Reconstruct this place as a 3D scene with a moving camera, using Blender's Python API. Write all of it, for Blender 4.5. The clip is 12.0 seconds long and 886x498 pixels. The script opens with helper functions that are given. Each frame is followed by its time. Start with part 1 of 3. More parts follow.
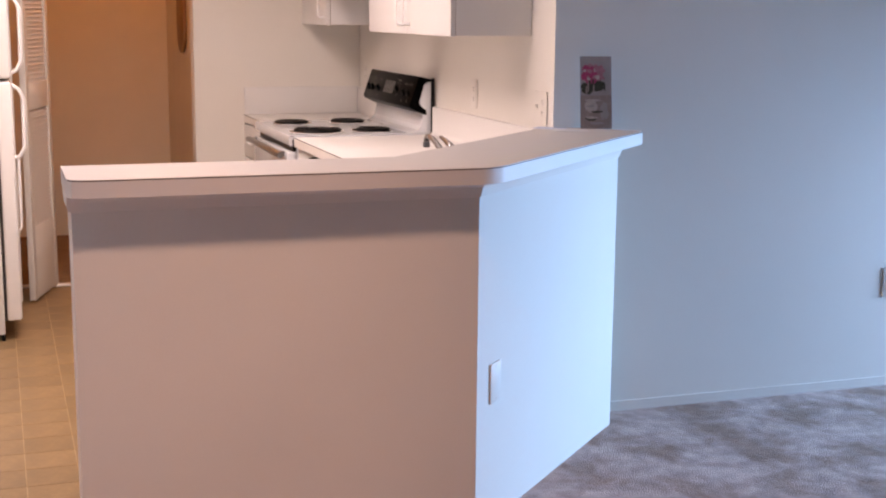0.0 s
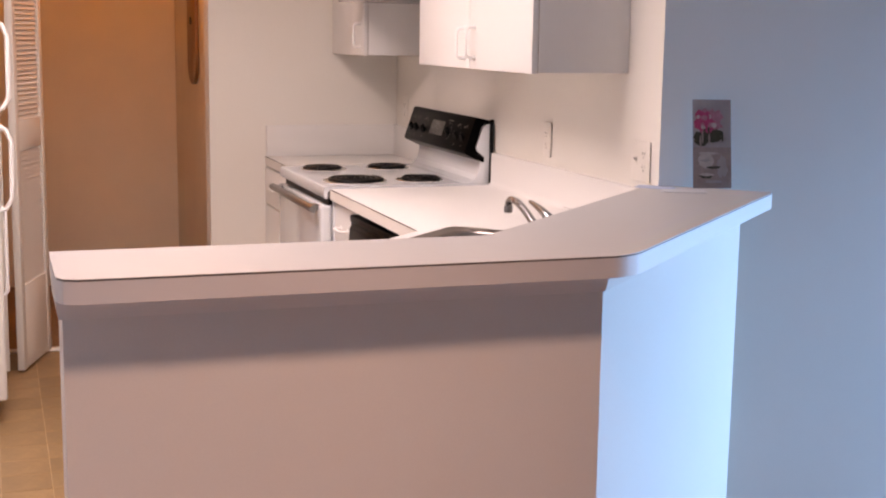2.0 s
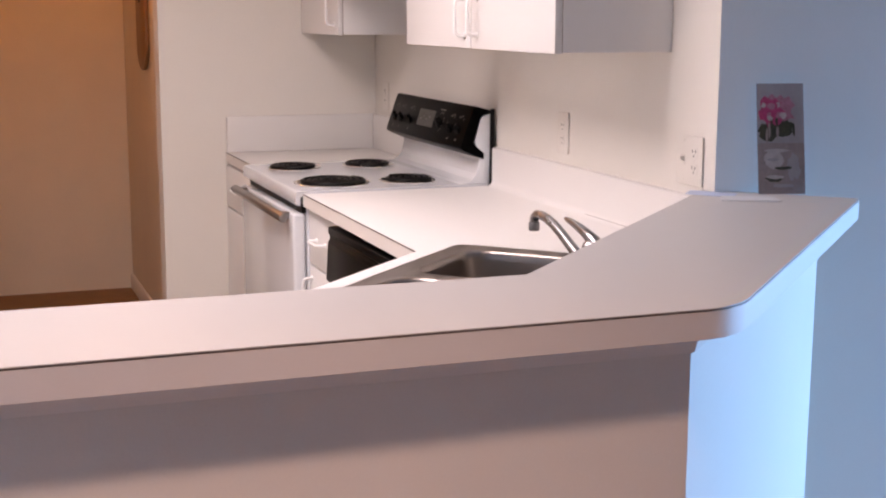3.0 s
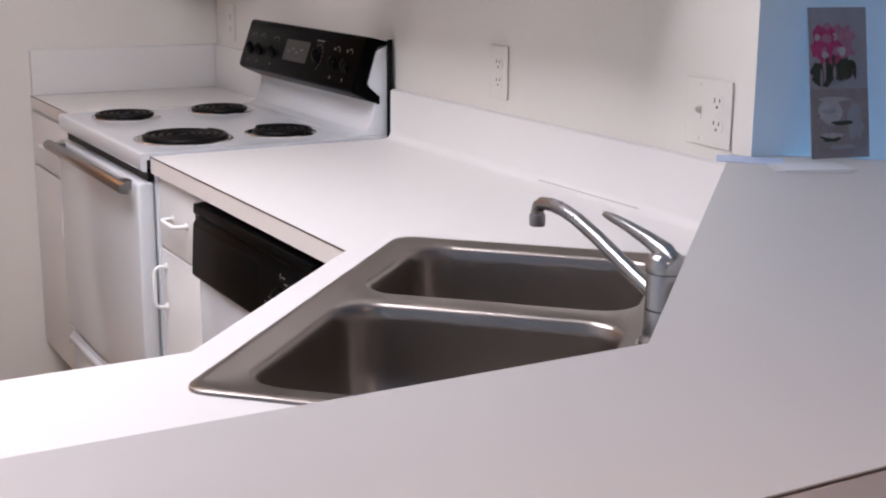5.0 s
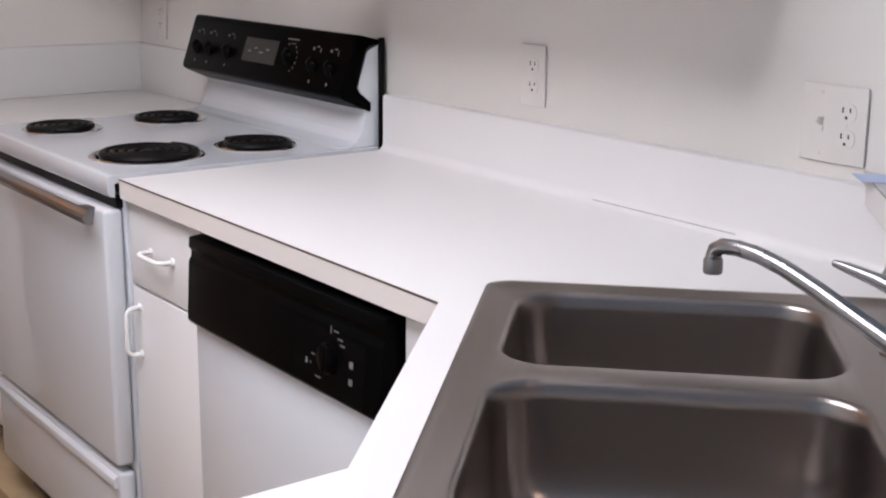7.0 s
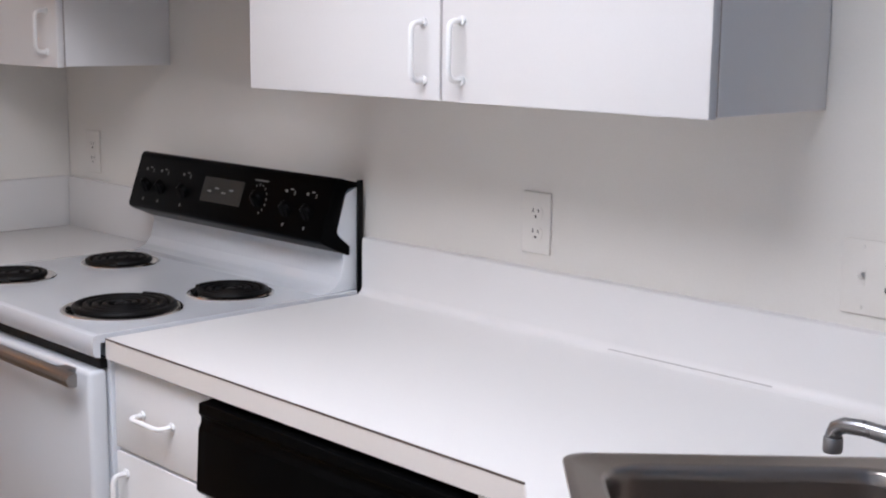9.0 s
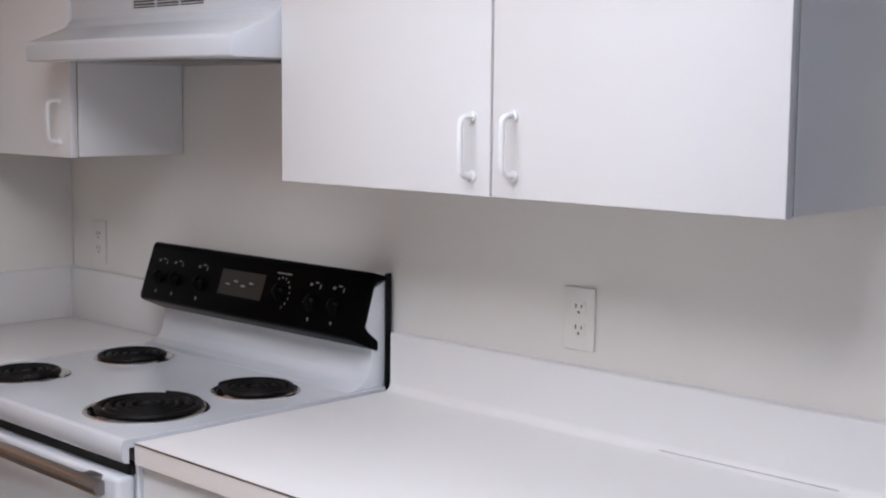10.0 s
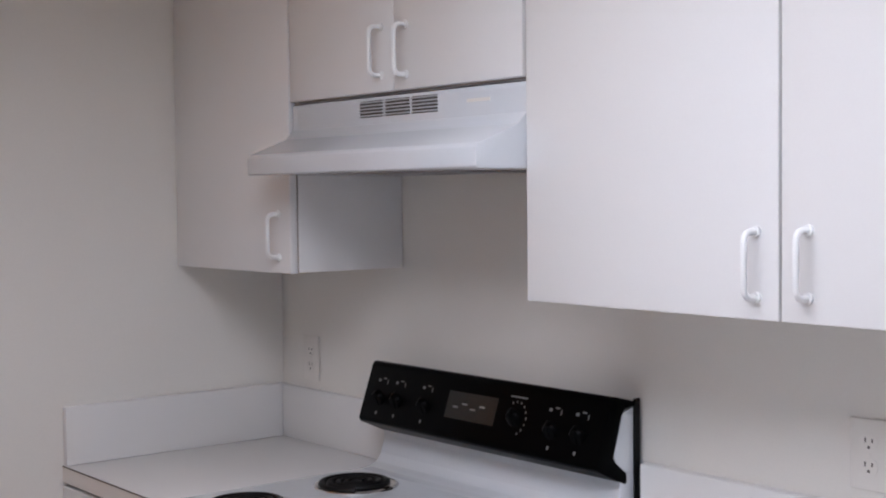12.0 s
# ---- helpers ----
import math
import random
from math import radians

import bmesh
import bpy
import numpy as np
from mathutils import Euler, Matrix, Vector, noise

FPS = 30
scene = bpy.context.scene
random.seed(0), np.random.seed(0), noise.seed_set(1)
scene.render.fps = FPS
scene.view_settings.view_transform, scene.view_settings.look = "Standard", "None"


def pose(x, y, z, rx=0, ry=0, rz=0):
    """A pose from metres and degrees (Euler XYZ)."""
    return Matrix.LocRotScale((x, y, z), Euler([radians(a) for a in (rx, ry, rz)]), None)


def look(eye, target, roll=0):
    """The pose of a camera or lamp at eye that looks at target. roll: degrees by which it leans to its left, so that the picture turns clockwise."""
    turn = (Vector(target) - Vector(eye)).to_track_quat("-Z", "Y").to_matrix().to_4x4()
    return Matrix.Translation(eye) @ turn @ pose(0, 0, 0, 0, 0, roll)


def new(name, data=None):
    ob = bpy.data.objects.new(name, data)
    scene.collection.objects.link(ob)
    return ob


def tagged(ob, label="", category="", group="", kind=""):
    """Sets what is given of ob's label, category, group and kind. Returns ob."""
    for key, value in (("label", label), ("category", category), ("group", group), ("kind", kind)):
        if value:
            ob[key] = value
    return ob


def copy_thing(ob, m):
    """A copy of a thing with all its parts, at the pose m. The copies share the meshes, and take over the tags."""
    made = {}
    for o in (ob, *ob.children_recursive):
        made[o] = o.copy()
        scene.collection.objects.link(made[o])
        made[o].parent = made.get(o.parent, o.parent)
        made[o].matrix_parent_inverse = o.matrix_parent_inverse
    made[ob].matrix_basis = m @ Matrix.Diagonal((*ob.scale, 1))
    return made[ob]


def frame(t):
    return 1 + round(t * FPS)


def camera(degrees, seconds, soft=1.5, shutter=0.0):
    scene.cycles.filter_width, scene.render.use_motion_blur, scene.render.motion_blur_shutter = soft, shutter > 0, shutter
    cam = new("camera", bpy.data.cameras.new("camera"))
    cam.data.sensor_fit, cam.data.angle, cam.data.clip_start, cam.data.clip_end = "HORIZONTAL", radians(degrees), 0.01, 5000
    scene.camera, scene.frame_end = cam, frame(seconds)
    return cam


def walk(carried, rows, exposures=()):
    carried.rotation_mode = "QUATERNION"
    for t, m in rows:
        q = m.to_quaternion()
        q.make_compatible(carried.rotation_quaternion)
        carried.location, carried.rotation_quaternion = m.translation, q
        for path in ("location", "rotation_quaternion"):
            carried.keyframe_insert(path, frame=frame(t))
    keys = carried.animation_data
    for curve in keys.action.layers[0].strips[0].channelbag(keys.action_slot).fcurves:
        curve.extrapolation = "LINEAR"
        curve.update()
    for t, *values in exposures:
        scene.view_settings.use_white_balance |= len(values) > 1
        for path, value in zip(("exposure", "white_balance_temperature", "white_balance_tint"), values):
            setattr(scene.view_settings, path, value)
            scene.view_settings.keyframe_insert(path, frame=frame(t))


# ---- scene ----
cam = camera(37.0, 12.0, soft=2.1)
PATH = [
    (0, (6.286, -1.837, 1.455), (4.422, -1.206, 1.099), 0.5),
    (0.5, (6.155, -1.79, 1.454), (4.284, -1.176, 1.104), 0.4),
    (1, (5.961, -1.754, 1.451), (4.082, -1.155, 1.119), 0.7),
    (1.5, (5.73, -1.791, 1.489), (3.854, -1.183, 1.162), 0.5),
    (2, (5.379, -1.775, 1.474), (3.51, -1.14, 1.152), 0.8),
    (2.5, (4.979, -1.674, 1.463), (3.119, -1.022, 1.126), 0.4),
    (4.3, (3.987, -1.575, 1.427), (2.217, -0.743, 1.008), 0.4),
    (4.5, (3.899, -1.561, 1.433), (2.149, -0.698, 0.995), 0.4),
    (5, (3.698, -1.525, 1.415), (2.004, -0.569, 0.951), 0.4),
    (5.5, (3.558, -1.566, 1.42), (1.946, -0.489, 0.929), 0.7),
    (6, (3.399, -1.585, 1.403), (1.815, -0.467, 0.91), 1.2),
    (6.5, (3.245, -1.586, 1.398), (1.668, -0.461, 0.899), 0.7),
    (6.7, (3.192, -1.593, 1.399), (1.62, -0.462, 0.899), 0.5),
    (7.2, (3.15, -1.682, 1.408), (1.572, -0.466, 0.938), 0.7),
    (7.7, (3.08, -1.745, 1.43), (1.542, -0.468, 0.988), 0.9),
    (8.3, (2.971, -1.793, 1.46), (1.531, -0.467, 1.053), 0.9),
    (8.5, (2.945, -1.808, 1.467), (1.512, -0.467, 1.082), 1.0),
    (9, (2.89, -1.835, 1.49), (1.472, -0.466, 1.153), 0.6),
    (9.5, (2.822, -1.848, 1.506), (1.412, -0.459, 1.221), 0.4),
    (10, (2.734, -1.885, 1.518), (1.345, -0.464, 1.293), 0.5),
    (10.5, (2.657, -1.904, 1.529), (1.28, -0.464, 1.365), 0.5),
    (11, (2.593, -1.91, 1.543), (1.208, -0.472, 1.421), 0.3),
    (11.5, (2.531, -1.887, 1.545), (1.08, -0.514, 1.45), -0.1),
    (12, (2.469, -1.862, 1.55), (0.91, -0.612, 1.466), -0.6),
]
walk(cam, [(t, look(eye, target, roll)) for t, eye, target, roll in PATH],
     exposures=[(0, 0.08, 9350, 30), (2.6, 0.1, 8500, 27), (4.4, -0.07, 6950, 16), (6.0, -0.13, 6850, 14), (8.5, -0.12, 6530, 10), (9.5, -0.28, 6500, 10), (10.6, -0.31, 6430, 10), (12.0, -0.36, 6380, 11)])

# ---- world, sun, large lights ----
world = bpy.data.worlds.new("world")
scene.world = world
world.use_nodes = True
_sky = world.node_tree.nodes.new("ShaderNodeTexSky")
_sky.sky_type, _sky.sun_disc = "NISHITA", False
_sky.sun_elevation, _sky.sun_rotation = radians(38), radians(250)
_bg = world.node_tree.nodes["Background"]
_bg.inputs["Strength"].default_value = 0.12
world.node_tree.links.new(_sky.outputs["Color"], _bg.inputs["Color"])


def lamp(name, kind, m, energy, color, **settings):
    data = bpy.data.lights.new(name, kind)
    data.energy, data.color = energy, color
    ob = new(name, data)
    ob.matrix_world = m
    return ob, data


# daylight of the sky in the glazed door of the living room
_o, _d = lamp("window_skylight", "AREA", look((2.55, 3.42, 0.74), (2.75, 0, 0.02)), 70, (0.185, 0.49, 1.0))
_d.shape, _d.size, _d.size_y = "RECTANGLE", 0.9, 1.4
_d.spread = radians(86)
# fluorescent fixture of the kitchen ceiling
_o, _d = lamp("kitchen_tube_light", "AREA", pose(1.50, -1.46, 2.345), 40.5, (0.79, 0.825, 0.985))
_d.shape, _d.size, _d.size_y = "RECTANGLE", 1.3, 0.95
_d.spread = radians(160)
# ceiling lamp of the dining corner
_o, _d = lamp("dining_bulb", "AREA", pose(4.1, -1.3, 2.36), 14.3, (1.0, 0.75, 0.655))
_d.shape, _d.size = "DISK", 0.22
_d.spread = radians(112)
# warm bulb of the hallway
_o, _d = lamp("hall_bulb", "POINT", pose(-1.1, -0.98, 2.26), 8.8, (1.0, 0.37, 0.055))
_d.shadow_soft_size = 0.08

# ---- materials ----


def mat(name, color, rough=0.5, metal=0.0, var=0.06, scale=6.0, fine=120.0, bump=0.02, spread=0.0, coat=0.0, rvar=0.06, stretch=(1, 1, 1), emit=None, power=0.0, spec=0.5):
    """Two scales of tone, roughness and relief over a base colour."""
    m = bpy.data.materials.new(name)
    m.use_nodes = True
    nt = m.node_tree
    p = nt.nodes["Principled BSDF"]
    L = nt.links.new
    tc = nt.nodes.new("ShaderNodeTexCoord")
    mp = nt.nodes.new("ShaderNodeMapping")
    mp.inputs["Scale"].default_value = stretch
    L(tc.outputs["Object"], mp.inputs["Vector"])
    big = nt.nodes.new("ShaderNodeTexNoise")
    big.inputs["Scale"].default_value, big.inputs["Detail"].default_value = scale, 5
    small = nt.nodes.new("ShaderNodeTexNoise")
    small.inputs["Scale"].default_value, small.inputs["Detail"].default_value = fine, 3
    L(mp.outputs["Vector"], big.inputs["Vector"])
    L(mp.outputs["Vector"], small.inputs["Vector"])
    mix = nt.nodes.new("ShaderNodeMath")
    mix.operation = "MULTIPLY_ADD"
    L(small.outputs["Fac"], mix.inputs[0])
    mix.inputs[1].default_value = 0.4
    L(big.outputs["Fac"], mix.inputs[2])
    hsv = nt.nodes.new("ShaderNodeHueSaturation")
    hsv.inputs["Color"].default_value = (*color, 1)
    rng = nt.nodes.new("ShaderNodeMapRange")
    rng.inputs["From Min"].default_value, rng.inputs["From Max"].default_value = 0.4, 1.0
    rng.inputs["To Min"].default_value, rng.inputs["To Max"].default_value = 1 - var, 1 + var
    L(mix.outputs[0], rng.inputs["Value"])
    if spread:
        info = nt.nodes.new("ShaderNodeObjectInfo")
        r2 = nt.nodes.new("ShaderNodeMapRange")
        r2.inputs["To Min"].default_value, r2.inputs["To Max"].default_value = 1 - spread, 1 + spread
        L(info.outputs["Random"], r2.inputs["Value"])
        mul = nt.nodes.new("ShaderNodeMath")
        mul.operation = "MULTIPLY"
        L(rng.outputs[0], mul.inputs[0])
        L(r2.outputs[0], mul.inputs[1])
        L(mul.outputs[0], hsv.inputs["Value"])
    else:
        L(rng.outputs[0], hsv.inputs["Value"])
    L(hsv.outputs["Color"], p.inputs["Base Color"])
    rr = nt.nodes.new("ShaderNodeMapRange")
    rr.inputs["To Min"].default_value, rr.inputs["To Max"].default_value = max(rough - rvar, 0.02), rough + rvar
    L(big.outputs["Fac"], rr.inputs["Value"])
    L(rr.outputs[0], p.inputs["Roughness"])
    p.inputs["Metallic"].default_value = metal
    p.inputs["Coat Weight"].default_value = coat
    p.inputs["Specular IOR Level"].default_value = spec
    if bump:
        b = nt.nodes.new("ShaderNodeBump")
        b.inputs["Strength"].default_value, b.inputs["Distance"].default_value = min(1.0, bump * 10), bump * 0.05
        L(small.outputs["Fac"], b.inputs["Height"])
        L(b.outputs["Normal"], p.inputs["Normal"])
    if emit:
        p.inputs["Emission Color"].default_value = (*emit, 1)
        p.inputs["Emission Strength"].default_value = power
    return m


M = {
    "wall": mat("wall_paint", (0.745, 0.715, 0.665), 0.75, var=0.04, scale=1.5, fine=220, bump=0.02),
    "ceiling": mat("ceiling_paint", (0.80, 0.79, 0.76), 0.9, var=0.03, scale=2, fine=150, bump=0.06),
    "trim": mat("trim_paint", (0.80, 0.79, 0.76), 0.4, var=0.03),
    "laminate": mat("white_laminate", (0.705, 0.69, 0.672), 0.42, var=0.015, scale=3, fine=300, bump=0.006),
    "cabinet": mat("cabinet_melamine", (0.76, 0.75, 0.74), 0.42, var=0.02, scale=2.5, fine=260, bump=0.006),
    # brown tone that paints shade into the gaps round cabinet doors
    "frame": mat("door_gap_shade", (0.40, 0.34, 0.30), 0.6, var=0.05, scale=8),
    "cabinet_warm": mat("cabinet_edge_melamine", (0.72, 0.68, 0.64), 0.5, var=0.03, scale=3, fine=200, bump=0.006),
    "caulk": mat("grey_caulk", (0.42, 0.40, 0.38), 0.7, var=0.2, scale=40),
    "seam": mat("dark_seam", (0.10, 0.075, 0.06), 0.6, var=0.15),
    # one laminate in two tones: top darkened against the overhead lamp, edge lighter
    "bartop": mat("bar_laminate_dimmed", (0.475, 0.46, 0.45), 0.50, rvar=0.01, var=0.02, scale=4, fine=340, bump=0.006),
    "bar_edge": mat("bar_laminate_lit", (0.63, 0.605, 0.585), 0.5, rvar=0.02, var=0.03, scale=5, fine=300, bump=0.006),
    "enamel": mat("white_enamel", (0.625, 0.65, 0.675), 0.18, var=0.015, scale=3, fine=90, bump=0.0, coat=0.4),
    "black": mat("black_glass_panel", (0.0015, 0.0015, 0.0016), 0.30, var=0.2, scale=5, bump=0.0, rvar=0.05, spec=0.03),
    "black_matt": mat("black_plastic", (0.003, 0.0028, 0.0028), 0.45, var=0.2, fine=300, bump=0.01, spec=0.2),
    "coil": mat("burner_coil_iron", (0.005, 0.0046, 0.0046), 0.44, 0.0, var=0.3, scale=20, fine=200, bump=0.03, spec=0.16),
    "bowl": mat("drip_bowl_chrome", (0.78, 0.77, 0.76), 0.14, 1.0, var=0.1, scale=14, bump=0.0),
    "chrome": mat("chrome", (0.35, 0.36, 0.375), 0.26, 1.0, var=0.04, scale=9, bump=0.0, rvar=0.04),
    "steel": mat("brushed_steel", (0.30, 0.268, 0.247), 0.28, 1.0, var=0.04, scale=3, fine=160, bump=0.003, rvar=0.012),
    "handle_steel": mat("oven_handle_steel", (0.30, 0.30, 0.305), 0.36, 1.0, var=0.08, scale=12, bump=0.0),
    "plastic": mat("white_plastic", (0.82, 0.82, 0.81), 0.3, var=0.015, scale=20, bump=0.0),
    "plate": mat("outlet_plate_plastic", (0.745, 0.713, 0.662), 0.5, var=0.02, scale=20, bump=0.0),
    "grey": mat("grey_print", (0.15, 0.15, 0.145), 0.5, var=0.1),
    "display": mat("clock_display_glass", (0.005, 0.0056, 0.005), 0.25, var=0.15, scale=30, bump=0.0),
    "slot": mat("slot_shadow", (0.06, 0.05, 0.04), 0.7, var=0.1),
    "tile": mat("vinyl_tile", (0.285, 0.185, 0.094), 0.42, var=0.28, scale=9, fine=60, bump=0.015, spread=0.11),
    "grout": mat("vinyl_joint", (0.50, 0.37, 0.22), 0.6, var=0.1, scale=20),
    "carpet": mat("cut_pile_carpet", (0.37, 0.30, 0.28), 0.95, var=0.30, scale=16, fine=170, bump=0.16),
    "hall_floor": mat("brown_carpet", (0.26, 0.15, 0.075), 0.95, var=0.2, scale=6, fine=200, bump=0.1),
    "hall_wall": mat("hall_paint", (0.76, 0.70, 0.60), 0.8, var=0.06, scale=3, fine=180, bump=0.05),
    "door": mat("door_paint", (0.78, 0.76, 0.72), 0.4, var=0.03, scale=4, fine=150, bump=0.01),
    "wood": mat("stained_wood", (0.22, 0.11, 0.045), 0.45, var=0.2, scale=6, fine=60, bump=0.02, stretch=(1, 1, 0.15)),
    "fridge": mat("fridge_enamel", (0.80, 0.80, 0.79), 0.3, var=0.015, scale=4, fine=240, bump=0.02),
    "gasket": mat("dark_gasket", (0.03, 0.028, 0.026), 0.7, var=0.1),
    "paper": mat("white_paper", (0.56, 0.57, 0.59), 0.7, var=0.03, scale=30, bump=0.0),
    "blue_paper": mat("pale_blue_paper", (0.42, 0.50, 0.66), 0.6, var=0.06, scale=30, bump=0.0),
    "card": mat("leaflet_grey", (0.30, 0.31, 0.36), 0.4, var=0.12, scale=25, bump=0.0),
    "card_low": mat("leaflet_mauve", (0.27, 0.24, 0.255), 0.4, var=0.2, scale=30, bump=0.0),
    "pink": mat("leaflet_pink", (0.42, 0.06, 0.17), 0.4, var=0.25, scale=60, bump=0.0),
    "pink_pale": mat("leaflet_pale_pink", (0.36, 0.17, 0.25), 0.4, var=0.2, scale=60, bump=0.0),
    "leaf": mat("leaflet_dark_green", (0.045, 0.05, 0.035), 0.4, var=0.3, scale=60, bump=0.0),
    "vase": mat("leaflet_vase_grey", (0.40, 0.39, 0.43), 0.4, var=0.2, scale=50, bump=0.0),
    "diffuser": mat("light_diffuser", (0.85, 0.84, 0.80), 0.5, var=0.01, emit=(1.0, 0.92, 0.82), power=2.5),
    "glass_out": mat("window_frame_paint", (0.75, 0.76, 0.78), 0.4, var=0.02),
}

# carpet: two tones of trodden pile, mixed in uneven patches
_nt = M["carpet"].node_tree
_h = next(n for n in _nt.nodes if n.type == "HUE_SAT")
_mx = _nt.nodes.new("ShaderNodeMix")
_mx.data_type = "RGBA"
_pn = _nt.nodes.new("ShaderNodeTexNoise")
_pn.inputs["Roughness"].default_value = 0.62
_pn.inputs["Scale"].default_value, _pn.inputs["Detail"].default_value, _pn.inputs["Distortion"].default_value = 4.6, 9, 0.35
_tc = next(n for n in _nt.nodes if n.type == "TEX_COORD")
_nt.links.new(_tc.outputs["Object"], _pn.inputs["Vector"])
_rp = _nt.nodes.new("ShaderNodeMapRange")
_rp.inputs["From Min"].default_value, _rp.inputs["From Max"].default_value = 0.39, 0.62
_nt.links.new(_pn.outputs["Fac"], _rp.inputs["Value"])
_nt.links.new(_rp.outputs[0], _mx.inputs["Factor"])
_mx.inputs["A"].default_value, _mx.inputs["B"].default_value = (0.29, 0.185, 0.15, 1), (0.50, 0.385, 0.365, 1)
_nt.links.new(_mx.outputs["Result"], _h.inputs["Color"])

# ---- mesh helpers ----


def box(x0, y0, z0, x1, y1, z1, bevel=0.0, bm=None, seg=2):
    bm = bm or bmesh.new()
    a = bmesh.ops.create_cube(bm, size=1.0)
    vs = a["verts"]
    for v in vs:
        v.co = Vector(((x0 + x1) / 2 + v.co.x * (x1 - x0), (y0 + y1) / 2 + v.co.y * (y1 - y0), (z0 + z1) / 2 + v.co.z * (z1 - z0)))
    if bevel:
        es = list({e for v in vs for e in v.link_edges})
        bmesh.ops.bevel(bm, geom=es, offset=bevel, segments=seg, affect="EDGES", profile=0.5)
    return bm


def prism(poly, z0, z1, bevel=0.0, bm=None, seg=2, axis="z"):
    """A polygon, given as points of the plane, drawn out along an axis."""
    bm = bm or bmesh.new()

    def at(p, h):
        return {"z": (p[0], p[1], h), "x": (h, p[0], p[1]), "y": (p[0], h, p[1])}[axis]
    lo = [bm.verts.new(at(p, z0)) for p in poly]
    hi = [bm.verts.new(at(p, z1)) for p in poly]
    n = len(poly)
    fs = [bm.faces.new(lo[::-1]), bm.faces.new(hi)]
    for i in range(n):
        fs.append(bm.faces.new((lo[i], lo[(i + 1) % n], hi[(i + 1) % n], hi[i])))
    bmesh.ops.recalc_face_normals(bm, faces=fs)
    if bevel:
        es = list({e for f in fs for e in f.edges})
        bmesh.ops.bevel(bm, geom=es, offset=bevel, segments=seg, affect="EDGES", profile=0.5)
    return bm


def tube(points, r, bm=None, sides=10, cap=True, radii=None):
    """A round bar along a line of points."""
    bm = bm or bmesh.new()
    pts = [Vector(p) for p in points]
    rings = []
    ref = None
    for i, p in enumerate(pts):
        t = (pts[min(i + 1, len(pts) - 1)] - pts[max(i - 1, 0)]).normalized()
        if ref is None:
            ref = Vector((0, 0, 1)) if abs(t.z) < 0.9 else Vector((1, 0, 0))
        u = (ref - t * ref.dot(t)).normalized()
        ref = u
        w = t.cross(u)
        rad = radii[i] if radii else r
        rings.append([bm.verts.new(p + (u * math.cos(a) + w * math.sin(a)) * rad) for a in [2 * math.pi * k / sides for k in range(sides)]])
    for a, b in zip(rings, rings[1:]):
        for k in range(sides):
            bm.faces.new((a[k], a[(k + 1) % sides], b[(k + 1) % sides], b[k]))
    if cap:
        bm.faces.new(rings[0][::-1])
        bm.faces.new(rings[-1])
    bmesh.ops.recalc_face_normals(bm, faces=bm.faces[:])
    return bm


def lathe(profile, centre, bm=None, sides=32):
    """Turns (radius, height) points round an upright axis."""
    bm = bm or bmesh.new()
    c = Vector(centre)
    rings = []
    for r, h in profile:
        if r < 1e-5:
            rings.append([bm.verts.new(c + Vector((0, 0, h)))])
        else:
            rings.append([bm.verts.new(c + Vector((r * math.cos(2 * math.pi * k / sides), r * math.sin(2 * math.pi * k / sides), h))) for k in range(sides)])
    for a, b in zip(rings, rings[1:]):
        for k in range(sides):
            k2 = (k + 1) % sides
            f = [a[k % len(a)], a[k2 % len(a)], b[k2 % len(b)], b[k % len(b)]]
            f = list(dict.fromkeys(f))
            if len(f) > 2:
                bm.faces.new(f)
    bmesh.ops.recalc_face_normals(bm, faces=bm.faces[:])
    return bm


def rounded(x0, y0, x1, y1, r, n=6):
    """The outline of a rectangle with round corners, anticlockwise."""
    out = []
    for cx, cy, a0 in ((x1 - r, y0 + r, -90), (x1 - r, y1 - r, 0), (x0 + r, y1 - r, 90), (x0 + r, y0 + r, 180)):
        for k in range(n + 1):
            a = radians(a0 + 90 * k / n)
            out.append((cx + r * math.cos(a), cy + r * math.sin(a)))
    return out


def mesh_object(name, bm, material, smooth=True):
    me = bpy.data.meshes.new(name)
    bm.to_mesh(me)
    bm.free()
    me.materials.append(M[material])
    if smooth:
        for p in me.polygons:
            p.use_smooth = True
        me.set_sharp_from_angle(angle=radians(38))
    return new(name, me)


def part(name, bm, material, parent, label=""):
    ob = mesh_object(name, bm, material)
    ob.parent = parent
    if label:
        tagged(ob, label)
    return ob


def thing(name, label, category, group=""):
    return tagged(new(name), label, category, group)


def solid(name, bm, material, label, category="wall"):
    return tagged(mesh_object(name, bm, material), label, category, kind="structure")


# oblique frame of the corner sink: e runs along the bar, n across it
TH = radians(45)
E_DIR, N_DIR = Vector((math.cos(TH), -math.sin(TH), 0)), Vector((math.sin(TH), math.cos(TH), 0))


def en(e, n, z=0.0):
    return E_DIR * e + N_DIR * n + Vector((0, 0, z))


def on_line(n, x=None, y=None):
    """The point of the oblique line at distance n whose x or y is given."""
    if x is not None:
        return (x, (n - N_DIR.x * x) / N_DIR.y)
    return ((n - N_DIR.y * y) / N_DIR.x, y)


CEIL = 2.44
WEST, EAST = -0.535, 2.042         # kitchen side wall and living room wall
CT = 0.914                        # worktop height
BAR = 1.053                       # top of the bar
BAR_END = -1.686

